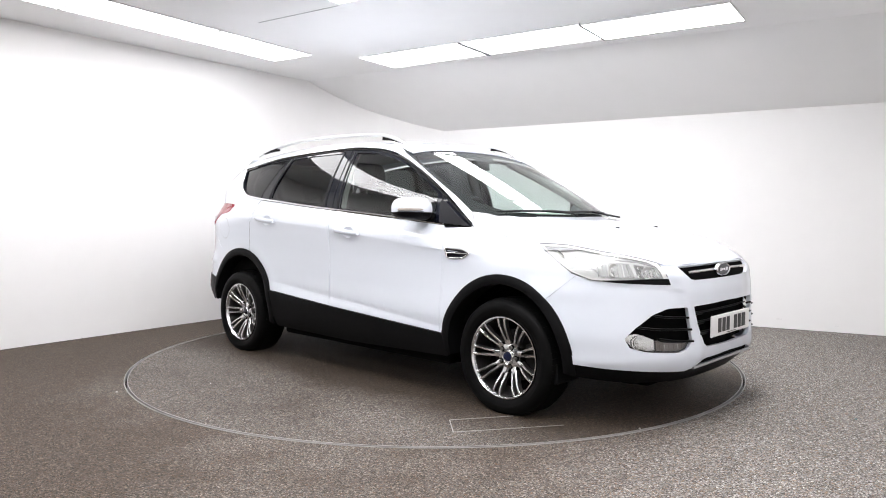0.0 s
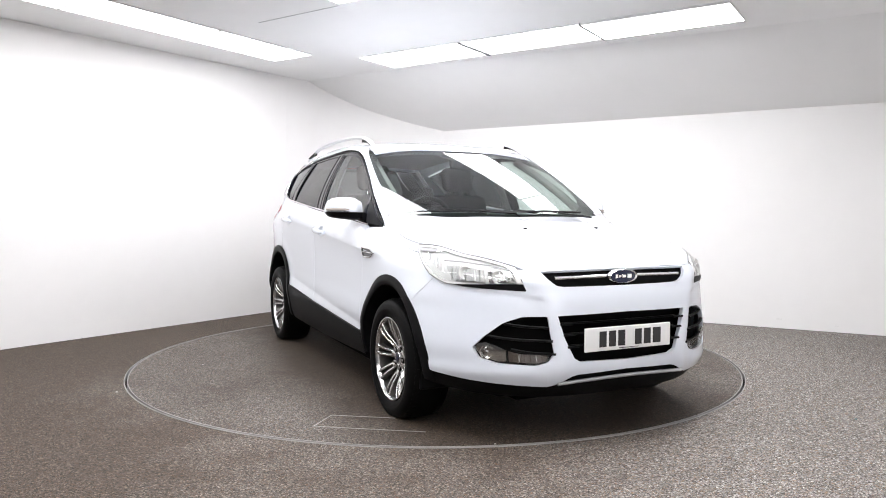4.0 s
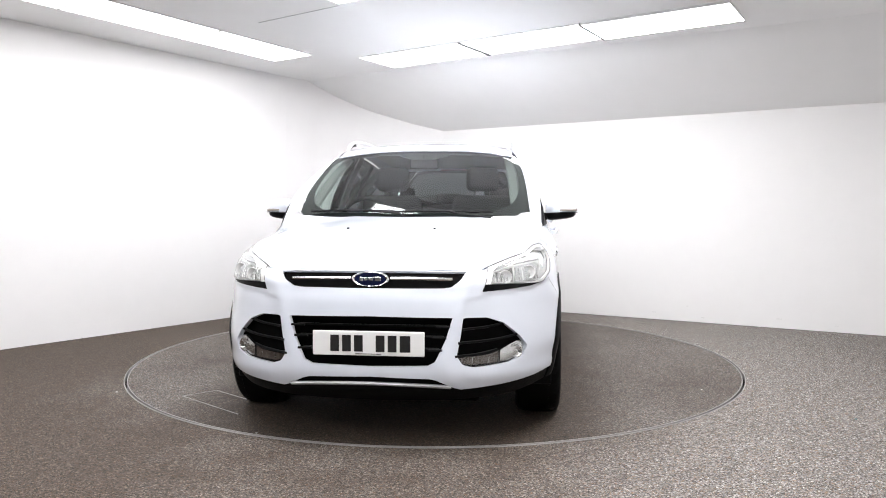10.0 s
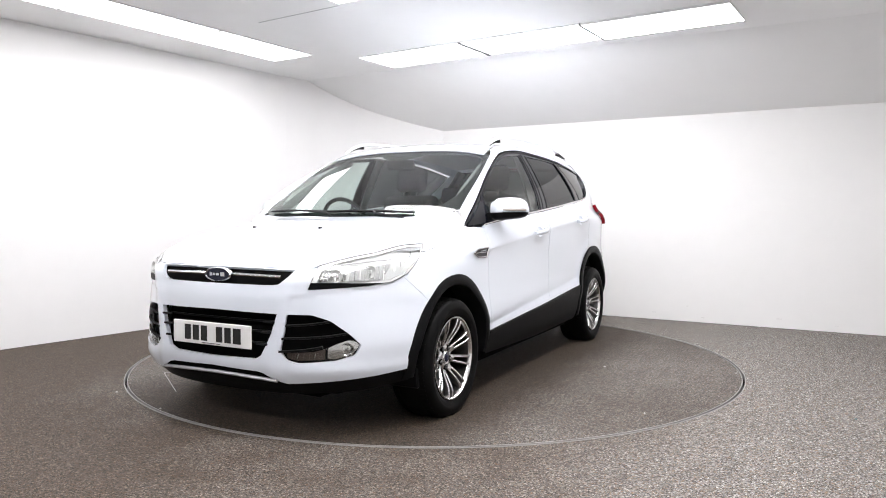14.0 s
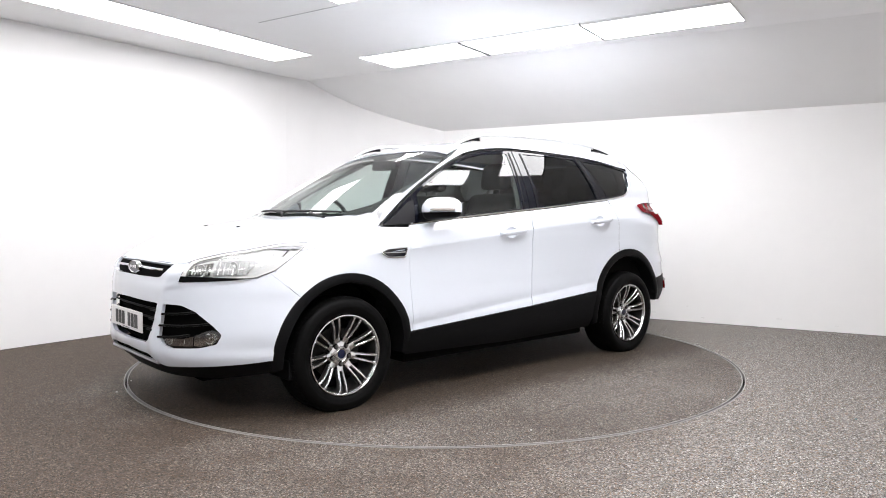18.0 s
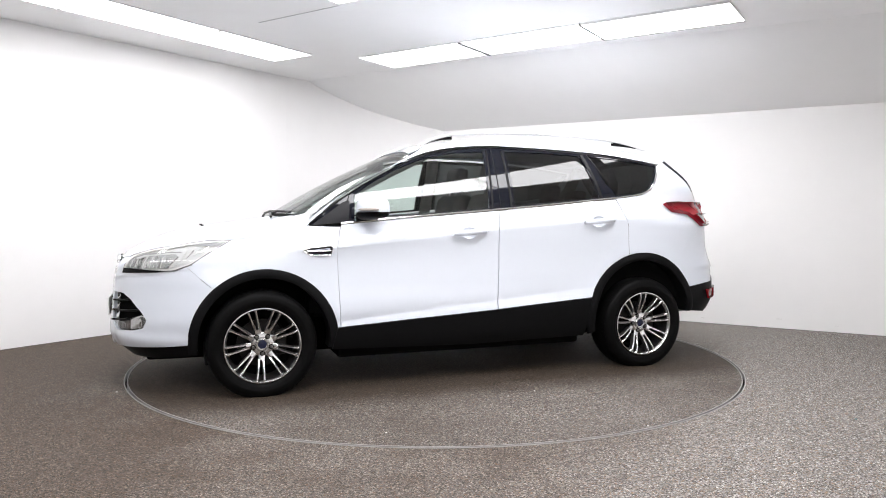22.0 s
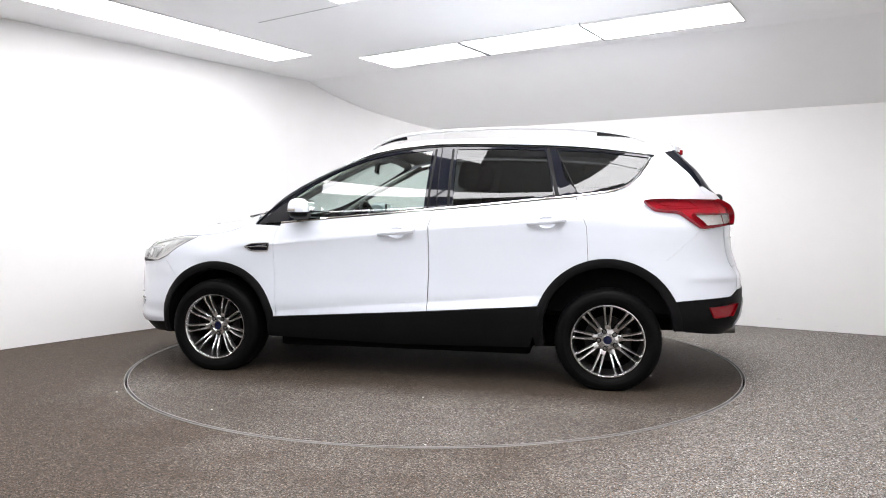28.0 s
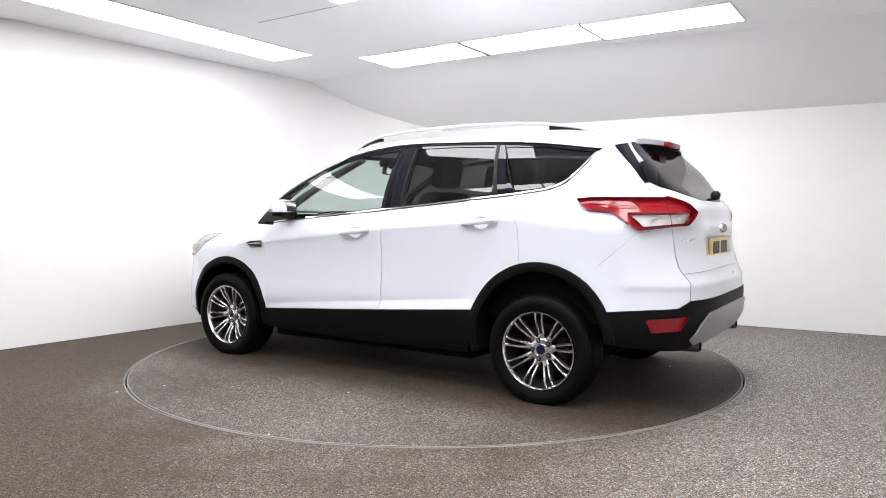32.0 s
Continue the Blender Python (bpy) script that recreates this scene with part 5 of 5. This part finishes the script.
for s in (1, -1):
    FLANK = [(24.0, 1.546), (36.0, 1.538), (41.6, 1.522), (46.3, 1.512), (47.4, 1.506), (49.5, 1.552), (47.0, 1.566), (40.0, 1.574), (30.0, 1.580), (24.0, 1.582)]
    part("spoiler_flank", sheet(turned(FLANK, s), tail(0.002), 0.025, thick=0.0, out=BACK), PAINT, car, "white flank of the roof spoiler")
    PIL = [(29.2, 1.540), (41.6, 1.524), (41.9, 1.42), (41.7, 1.345), (40.8, 1.290), (39.6, 1.279), (37.9, 1.274), (35.0, 1.345)]
    part("rear_pillar_panel", sheet(turned(PIL, s), tail(-0.001), 0.025, thick=0.012, out=BACK), GLOSS, car, "gloss black panel beside the rear window")
    STRIP = [(41.9, 1.516), (46.7, 1.508), (45.0, 1.404), (43.0, 1.316), (41.7, 1.282), (41.1, 1.290), (42.0, 1.345), (42.2, 1.42)]
    part("rear_side_glass", sheet(turned(STRIP, s), tail(0.0), 0.025, thick=0.01, out=BACK), STRIPGLASS, car, "gloss black strip beside the rear window")
    joint = [(-1.647, s * 0.42, 1.583), (-1.647, s * 0.50, 1.577), (-1.655, s * 0.555, 1.560), tail(0.003)(radians(49.0) * s, 1.545), tail(0.003)(radians(47.2) * s, 1.516)]
    part("spoiler_joint", tube(joint, 0.0016, 0.0016, 6), GREY_LINE, car)
    # tail lamp
    RT = [(61.6, 1.183), (57.0, 1.191), (46.0, 1.197), (36.5, 1.191), (30.8, 1.158), (26.6, 1.114), (28.8, 1.076), (31.8, 1.038), (36.4, 1.033), (46.0, 1.014), (48.2, 1.045), (51.5, 1.108), (58.5, 1.122)]
    CT = [(48.0, 1.098), (36.5, 1.102), (28.6, 1.106), (30.2, 1.080), (32.2, 1.052), (36.4, 1.047), (44.8, 1.034)]
    tl = part("tail_lamp", sheet(fillet(turned(RT, s), 0.012), tail(0.006), 0.02, thick=0.03, holes=[fillet(turned(CT, s), 0.008)], out=OUT), RED, car, "wrap-round red and clear tail lamp")
    part("lamp_back", sheet(fillet(turned(CT, s), 0.008), tail(0.004), 0.02, thick=0.0, out=OUT), CLEAR, tl, "pale reflector behind the clear lens")
    part("clear_lens", sheet(fillet(turned(CT, s), 0.008), tail(0.008), 0.02, thick=0.01, out=OUT), LENS, tl, "clear lower lens")
    for a, z, r in ((41.5, 1.066, 0.024), (33.4, 1.078, 0.020)):
        c = Vector(tail(0.004)(radians(a) * s, z))
        d = Vector((-math.cos(radians(a)), math.sin(radians(a)) * s, 0)).normalized()
        bm = lathe([(r, 0.003), (r * 0.9, 0.004), (r * 0.5, -0.002), (0.006, -0.003), (0.005, 0.004), (0.001, 0.005)], "x", 20)
        bmesh.ops.rotate(bm, verts=bm.verts, cent=(0, 0, 0), matrix=Vector((1, 0, 0)).rotation_difference(d).to_matrix())
        bmesh.ops.translate(bm, verts=bm.verts, vec=c)
        part("reflector_bowl", bm, LAMPGREY, tl, "bright reflector bowl")
    for k in range(5):
        a = 33.0 + k * 2.3
        part("lens_rib", tube([tail(0.0)(radians(a) * s, 1.052 - k * 0.002), tail(0.0)(radians(a) * s, 1.094)], 0.0022, 0.002, 6), LAMPMETAL, tl)
    part("bright_block", sheet(fillet(turned([(57.0, 1.184), (46.5, 1.190), (44.0, 1.140), (53.0, 1.138)], s), 0.006), tail(0.0075), 0.02, thick=0.004, out=OUT), RED, tl, "bright red inner block")
    part("lamp_split", tube([tail(0.008)(radians(36.5) * s, z) for z in (1.194, 1.15, 1.10, 1.06, 1.036)], 0.0015, 0.0018, 6), REDDEEP, tl)
    part("lamp_ledge", tube([tail(0.009)(radians(a) * s, z) for a, z in ((58, 1.166), (52, 1.158), (46, 1.152), (40, 1.150), (33, 1.146))], 0.003, 0.003, 6), RED, tl)
    part("rear_reflector", sheet(fillet(turned([(44.6, 0.533), (33.4, 0.551), (36.1, 0.474), (43.2, 0.464)], s), 0.008), tail(0.009), 0.03, thick=0.015, out=OUT), REDDEEP, car, "red bumper reflector")
    ex = tube([(-1.86, s * 0.50, 0.352), (-2.02, s * 0.50, 0.358), (-2.165, s * 0.50, 0.362)], 0.042, 0.036, 20)
    exh = part("exhaust_tip", ex, ALLOYDARK, car, "dark chrome exhaust tip")
    bm = bmesh.new()
    bm.faces.new([bm.verts.new((-2.1662, s * 0.50 + 0.037 * math.cos(w), 0.362 + 0.031 * math.sin(w))) for w in [2 * math.pi * j / 20 for j in range(20)]])
    part("exhaust_bore", bm, DARK, exh, flat=True)
RC = [(0.0, 0.632), (20.0, 0.632), (31.8, 0.629), (36.2, 0.591), (43.3, 0.585), (54.6, 0.566), (55.0, 0.45), (52.8, 0.386), (42.5, 0.362), (31.7, 0.340), (20.0, 0.335), (0.0, 0.335)]
part("rear_cladding", sheet(both(RC), tail(0.006), 0.03, thick=0.03, out=BACK), BLACK, car, "black rear bumper cladding")
SK = [(0.0, 0.565), (15.0, 0.563), (24.0, 0.552), (28.0, 0.50), (31.5, 0.405), (29.0, 0.375), (20.0, 0.372), (0.0, 0.372)]
part("skid_plate", sheet(fillet(both(SK), 0.01), tail(0.016), 0.03, thick=0.012, out=BACK), SILVER, car, "satin silver rear skid plate")
pr = new("rear_number_plate")
pr.parent = car
pr.matrix_basis = pose(-2.152, 0, 0.905, 0, 0, 180)
plate(pr, PLATE_YELLOW, INK, "yellow number plate with plain dark bars")
rows = []
for r, d in [(1.0, 0.0), (1.0, 0.012), (0.86, 0.016), (0.8, 0.012), (0.01, 0.012)]:
    rows.append([(tailgate_skin(0.0, 1.02)[0] - d, 0.075 * r * math.cos(w), 1.022 + 0.030 * r * math.sin(w)) for w in [2 * math.pi * i / 32 for i in range(32)]])
rbadge = part("rear_badge", grid_skin(rows, close_v=True), CHROME, car, "oval chrome-rimmed badge")
bm = bmesh.new()
bm.faces.new([bm.verts.new((tailgate_skin(0.0, 1.02)[0] - 0.0165, 0.064 * math.cos(2 * math.pi * i / 32), 1.022 + 0.0255 * math.sin(2 * math.pi * i / 32))) for i in range(32)])
part("badge_field", bm, BLUE, rbadge, "dark blue oval field", flat=True)
for k, (w, z) in enumerate(((1.3, 0.962), (1.0, 0.958), (1.4, 0.962), (0.9, 0.966))):
    a = 32.8 - k * 1.65
    part("name_bar", tube([tail(0.003)(radians(a), z - 0.004), tail(0.003)(radians(a - w), z + 0.006)], 0.002, 0.007, 6), CHROME, car, "small plain chrome bar")
part("emblem_bar", tube([tail(0.008)(radians(-4.6), 0.742), tail(0.008)(radians(-7.0), 0.745)], 0.002, 0.011, 6), CHROME, car, "small plain chrome bar")
rw = part("rear_wiper", tube([(-2.125, 0.02, 1.222), (-2.092, -0.10, 1.236), (-2.078, -0.32, 1.243)], 0.011, 0.009, 8), SEAL, car, "black rear wiper")
bm = bmesh.new()
bmesh.ops.create_uvsphere(bm, u_segments=16, v_segments=10, radius=0.031)
bmesh.ops.translate(bm, verts=bm.verts, vec=(-2.128, 0.02, 1.222))
part("pivot", bm, SEAL, rw)

# wipers on the windscreen
for y0, y1, zz in ((0.52, -0.16, 0.0), (-0.06, -0.62, 0.004)):
    pts = []
    for i in range(9):
        y = y0 + (y1 - y0) * i / 8
        z = 1.103 + 0.006 * math.sin(math.pi * i / 8) + zz
        p = screen(0.016)(y, z)
        pts.append(p)
    w = part("wiper", tube(pts, 0.014, 0.008, 6, taper=[0.7, 0.9, 1, 1, 1, 1, 1, 0.8, 0.5]), SEAL, car, "black windscreen wiper")
    p = pts[3]
    part("wiper_arm", tube([(1.255, y0 * 0.9 + 0.05, 1.085), (1.235, y0 * 0.6, 1.110), p], 0.009, 0.007, 6), SEAL, w)

# -- underbody and cabin --
part("floor_pan", box(-0.86, 0.88, -0.82, 0.82, 0.190, 0.30, 0.02, 2), DARK, car, "dark floor pan")
part("undertray", box(1.70, 2.02, -0.50, 0.50, 0.19, 0.30, 0.02, 2), DARK, car, "dark front undertray")
part("silencer", box(-2.02, -1.62, -0.46, 0.46, 0.315, 0.48, 0.06, 4), DARK, car, "dark rear silencer")
part("underbody", box(-1.60, 2.0, -0.60, 0.60, 0.20, 0.80, 0.06, 3), DARK, car, "dark underbody")
part("cabin_tub", box(-1.95, 1.05, -0.80, 0.80, 0.45, 0.92, 0.03, 1), DARK, car, "dark cabin lining")
for s in (1, -1):
    part("door_lining", box(-1.5, 0.95, min(s * 0.79, s * 0.82), max(s * 0.79, s * 0.82), 0.9, 1.045, 0.006, 1), CLOTH, car, "dark door lining")
dash = [(1.16, 1.075), (1.0, 1.082), (0.82, 1.068), (0.70, 1.04), (0.64, 0.98), (0.62, 0.90), (1.16, 0.90)]
bm = bmesh.new()
grid_skin([[(x, y, z - 0.02 * (abs(y) / 0.72) ** 3) for x, z in dash] for y in np.linspace(-0.74, 0.74, 25)], close_v=True, bm=bm)
bmesh.ops.recalc_face_normals(bm, faces=bm.faces)
dashb = part("dashboard", bm, material("soft_dash", (0.035, 0.036, 0.038), 0.7, vary=0.1, grain=60), car, "dark soft-touch dashboard")
rows = [[(0.83 + 0.05 * c, -0.36 + 0.20 * t, 1.045 + 0.07 * n) for c, n in [(math.cos(w), max(0, math.sin(w))) for w in np.linspace(0, math.pi, 9)]] for t in np.linspace(-1, 1, 9)]
part("instrument_hood", grid_skin(rows), BLACK, dashb)
sw = [(0.60 + 0.065 * math.sin(w), -0.36 + 0.185 * math.cos(w), 1.035 + 0.175 * math.sin(w)) for w in np.linspace(0, 2 * math.pi, 41)]
wheel_st = part("steering_wheel", tube(sw, 0.015, 0.015, 8, up=(1, 0, -0.35)), SEAL, car, "black steering wheel")
part("hub", lathe([(0.001, 0.03), (0.06, 0.025), (0.07, 0.0), (0.05, -0.03)], "x", 20, (0.61, -0.36, 1.03)), BLACK, wheel_st)
for w in (0.1, math.pi - 0.1, -math.pi / 2):
    part("spoke", tube([(0.605, -0.36, 1.03), (0.60 + 0.065 * math.sin(w), -0.36 + 0.18 * math.cos(w), 1.035 + 0.17 * math.sin(w))], 0.02, 0.008, 6, up=(1, 0, 0)), BLACK, wheel_st)
# interior mirror, turned a little to the driver
def mirror_place(bm):
    bm.transform(pose(0.415, 0.0, 1.455, 0, -8, 14))
    return bm


housing = part("interior_mirror", mirror_place(box(-0.008, 0.030, -0.100, 0.100, -0.034, 0.034, 0.012, 3)), SEAL, car, "black interior mirror")
part("mirror_glass", mirror_place(box(-0.0105, -0.007, -0.091, 0.091, -0.026, 0.026, 0.001, 1)), MIRROR, housing, "silvered mirror glass")
part("mirror_stalk", tube([(0.44, 0.0, 1.462), (0.42, 0.0, 1.490), (0.40, 0.0, 1.512)], 0.012, 0.012, 8), SEAL, housing)
FRIT = [(0.0, 1.490), (0.07, 1.492), (0.17, 1.520), (0.19, 1.540), (0.0, 1.548)]
FRIT = FRIT + [(-y, z) for y, z in reversed(FRIT) if y > 0]
part("sensor_cover", sheet(FRIT, screen(-0.007), 0.03, thick=0.0, out=(1, 0, 1)), SEAL, car, "black sensor cover behind the glass")


def cushion(x0, x1, y0, y1, z0, z1, lean, bev):
    b2 = box(x0, x1, y0, y1, z0, z1, bev, 3)
    for v in b2.verts:
        v.co.x -= lean * (v.co.z - z0)
    return b2


for y in (0.37, -0.37):
    st = part("front_seat", cushion(-0.30, -0.13, y - 0.24, y + 0.24, 0.70, 1.26, 0.28, 0.06), CLOTH, car, "charcoal cloth front seat")
    part("headrest", cushion(-0.42, -0.30, y - 0.13, y + 0.13, 1.29, 1.49, 0.18, 0.045), CLOTH, st)
    for d in (-0.06, 0.06):
        part("headrest_post", tube([(-0.33, y + d, 1.22), (-0.36, y + d, 1.33)], 0.006, 0.006, 8), CHROME, st)
    part("seat_base", cushion(-0.20, 0.38, y - 0.25, y + 0.25, 0.66, 0.84, 0, 0.05), CLOTH, st)
bench = part("rear_bench", cushion(-1.22, -1.06, -0.66, 0.66, 0.70, 1.20, 0.32, 0.05), CLOTH, car, "charcoal rear bench")
for y in (-0.45, 0.0, 0.45):
    part("headrest", cushion(-1.34, -1.24, y - 0.12, y + 0.12, 1.20, 1.36 if y else 1.30, 0.2, 0.035), CLOTH, bench)
hl = [[(x, y, edge_z(x) - 0.03 + 0.02 * (1 - (y / 0.6) ** 2)) for y in np.linspace(-0.57, 0.57, 9)] for x in np.linspace(0.26, -1.62, 14)]
part("headlining", grid_skin(hl), HEADLINER, car, "pale headlining")
for s in (1, -1):
    pts = [(ws_x(z) - 0.12 - 0.115, s * y, z) for y, z in ((0.665, 1.12), (0.645, 1.25), (0.625, 1.38), (0.59, 1.50))]
    part("pillar_lining", tube(pts, 0.022, 0.035, 8, up=(0, s, 0.2)), LINING, car, "grey pillar lining")
    part("centre_pillar_lining", tube([(-0.22, s * 0.79, 1.08), (-0.25, s * 0.70, 1.35), (-0.25, s * 0.60, 1.56)], 0.05, 0.02, 8, up=(0, s, 0.3)), LINING, car)
    part("rear_pillar_lining", tube([(-1.45, s * 0.74, 1.12), (-1.62, s * 0.66, 1.32), (-1.66, s * 0.54, 1.52)], 0.06, 0.03, 8, up=(0, s, 0.3)), LINING, car)

# -- wheels --
R_TYRE = 0.322


R_TYRE, AXLE_Z = 0.331, 0.3115
# turn of each wheel as the car was parked, in degrees: its spokes and its nuts
PARKED = {(1, 1): (33.5, 54.0), (-1, 1): (10.0, -3.0), (1, -1): (4.5, 41.0), (-1, -1): (38.5, 66.5)}


def road_wheel(end, s):
    w = part("wheel", bmesh.new(), RUBBER, car, "alloy wheel with nine twin spokes and black tyre")
    w.matrix_basis = pose(1.350 * end, s * (0.79 if end > 0 else 0.806), AXLE_Z, 0, 0, 0 if s > 0 else 180)
    R = R_TYRE
    prof = [(0.226, -0.105), (0.250, -0.118), (0.290, -0.121), (R - 0.013, -0.106), (R - 0.003, -0.08), (R, -0.04), (R, 0.04), (R - 0.003, 0.078), (R - 0.009, 0.098), (R - 0.020, 0.112), (R - 0.038, 0.1205),
            (0.276, 0.1225), (0.268, 0.1225), (0.265, 0.1205), (0.258, 0.1200), (0.240, 0.112), (0.230, 0.100)]
    bm = lathe(prof, seg=96)
    for v in bm.verts:
        if v.co.z < -AXLE_Z:
            # flattened where it bears on the ground, its wall swollen over it
            v.co.y *= 1 + 0.8 * (-AXLE_Z - v.co.z)
            v.co.z = -AXLE_Z
    tyre = part("tyre", bm, RUBBER, w, "black tyre")
    bm = bmesh.new()
    for k in range(64):
        # shoulder blocks of the tread
        for sy in (-1, 1):
            a = 2 * math.pi * k / 64 + 0.02 * sy
            if R * math.sin(a) < -0.295:
                continue
            e = []
            for da, y, r in ((-0.026, 0.060, R - 0.002), (0.026, 0.060, R - 0.002), (0.026, 0.096, R - 0.010), (-0.026, 0.096, R - 0.010)):
                e.append([bm.verts.new(((r + up) * math.cos(a + da), sy * y, (r + up) * math.sin(a + da))) for up in (-0.004, 0.0035)])
            bm.faces.new([q[1] for q in e])
            for i in range(4):
                bm.faces.new((e[i][0], e[(i + 1) % 4][0], e[(i + 1) % 4][1], e[i][1]))
    bmesh.ops.recalc_face_normals(bm, faces=bm.faces)
    tagged(part("tread", bm, RUBBER, tyre, flat=True), kind="stuff")
    part("rim", lathe([(0.218, -0.10), (0.222, 0.085), (0.2295, 0.104), (0.2285, 0.111), (0.223, 0.1115), (0.2185, 0.106), (0.214, 0.092)], seg=96), SPOKE_ALLOY, w, "bright alloy rim")
    part("rim_barrel", lathe([(0.214, 0.092), (0.206, 0.03), (0.200, -0.08)], seg=72), ALLOYDARK, w, "dark alloy barrel")
    part("brake_back", lathe([(0.203, -0.035), (0.16, -0.033), (0.15, -0.025), (0.06, -0.025), (0.001, -0.025)], seg=40), DARK, w)
    part("brake_disc", lathe([(0.146, -0.018), (0.146, -0.006), (0.07, -0.006), (0.07, 0.01), (0.001, 0.01)], seg=40), DISC, w)
    part("caliper", box(-0.150, -0.085, -0.02, 0.018, -0.075, 0.075, 0.012, 2), DISC, w, "dark brake caliper")
    hub = part("hub", lathe([(0.076, -0.02), (0.076, 0.038), (0.072, 0.050), (0.060, 0.056), (0.044, 0.057), (0.038, 0.052), (0.001, 0.052)], seg=54), SPOKE_ALLOY, w)
    for i in range(9):
        a = 2 * math.pi * i / 9 + radians(PARKED[end, s][0])
        t = Vector((-math.sin(a), 0, math.cos(a)))
        d = Vector((math.cos(a), 0, math.sin(a)))

        def stretch(rows):
            return [[tuple(d * r + t * u + Vector((0, y, 0))) for r, u, y in row] for row in rows]
        # the root that both ribs of a pair grow from
        root = []
        for f in (0.0, 0.35, 0.7, 1.0):
            r = 0.066 + 0.030 * f
            y = 0.053 + 0.008 * f
            wd = 0.0200 - 0.003 * f
            root.append([(r, -wd, y - 0.035), (r, -wd, y - 0.003), (r, -wd * 0.7, y), (r, wd * 0.7, y), (r, wd, y - 0.003), (r, wd, y - 0.035)])
        bm = grid_skin(stretch(root))
        bm.verts.ensure_lookup_table()
        bm.faces.new(bm.verts[-6:])
        bmesh.ops.recalc_face_normals(bm, faces=bm.faces)
        part("spoke_root", bm, SPOKE_ALLOY, w)
        for q in (-1, 1):
            rr = []
            for k in range(9):
                f = k / 8
                r = 0.088 + 0.134 * f
                y = 0.057 + 0.046 * math.sin(f * math.pi * 0.5)
                wd = 0.0061 + 0.0008 * (1 - f) + 0.004 * max(0.0, f - 0.75) ** 2 * 16
                m = q * (0.0118 + 0.0112 * f)
                rr.append([(r, m - wd * 1.15, y - 0.034), (r, m - wd, y - 0.004), (r, m - wd * 0.55, y), (r, m + wd * 0.55, y), (r, m + wd, y - 0.004), (r, m + wd * 1.15, y - 0.034)])
            sp = grid_skin(stretch(rr))
            bmesh.ops.recalc_face_normals(sp, faces=sp.faces)
            ob = part("spoke", sp, SPOKE_ALLOY, w, "slim bright-faced spoke")
            ob.data.materials.append(ALLOYDARK)
            for k, f in enumerate(ob.data.polygons):
                # sides painted dark, face left bright
                if k % 5 in (0, 4):
                    f.material_index = 1
    cap = part("centre_cap", lathe([(0.034, 0.050), (0.034, 0.060), (0.031, 0.064), (0.027, 0.0635)], seg=32), SPOKE_ALLOY, w, "silver-rimmed centre cap")
    part("cap_field", lathe([(0.028, 0.060), (0.027, 0.064), (0.015, 0.0665), (0.001, 0.067)], seg=28), BLUE, cap, "dark blue field")
    for i in range(5):
        a = 2 * math.pi * i / 5 + radians(PARKED[end, s][1])
        c = (0.056 * math.cos(a), 0, 0.056 * math.sin(a))
        part("nut_recess", lathe([(0.0155, 0.052), (0.0155, 0.0578), (0.001, 0.0578)], seg=16, centre=c), DARK, w)
        part("wheel_nut", lathe([(0.0105, 0.045), (0.0105, 0.064), (0.0075, 0.068), (0.001, 0.068)], seg=6, centre=c), ALLOYDARK, w, "dark wheel nut")
    return w


for end in (1, -1):
    for s in (1, -1):
        road_wheel(end, s)


def motions():
    rows_car, rows_table = [], []
    for i in range(33):
        t = float(i)
        a = radians(bearing(t))
        x, y = 0.058 * math.cos(a) + 0.0313 * math.sin(a), 0.058 * math.sin(a) - 0.0313 * math.cos(a)
        rows_car.append((t, pose(x, y, 0.0, 0, 0, bearing(t))))
        rows_table.append((t, pose(0, 0, 0, 0, 0, bearing(t))))
    walk(car, rows_car)
    walk(turntable, rows_table)


motions()
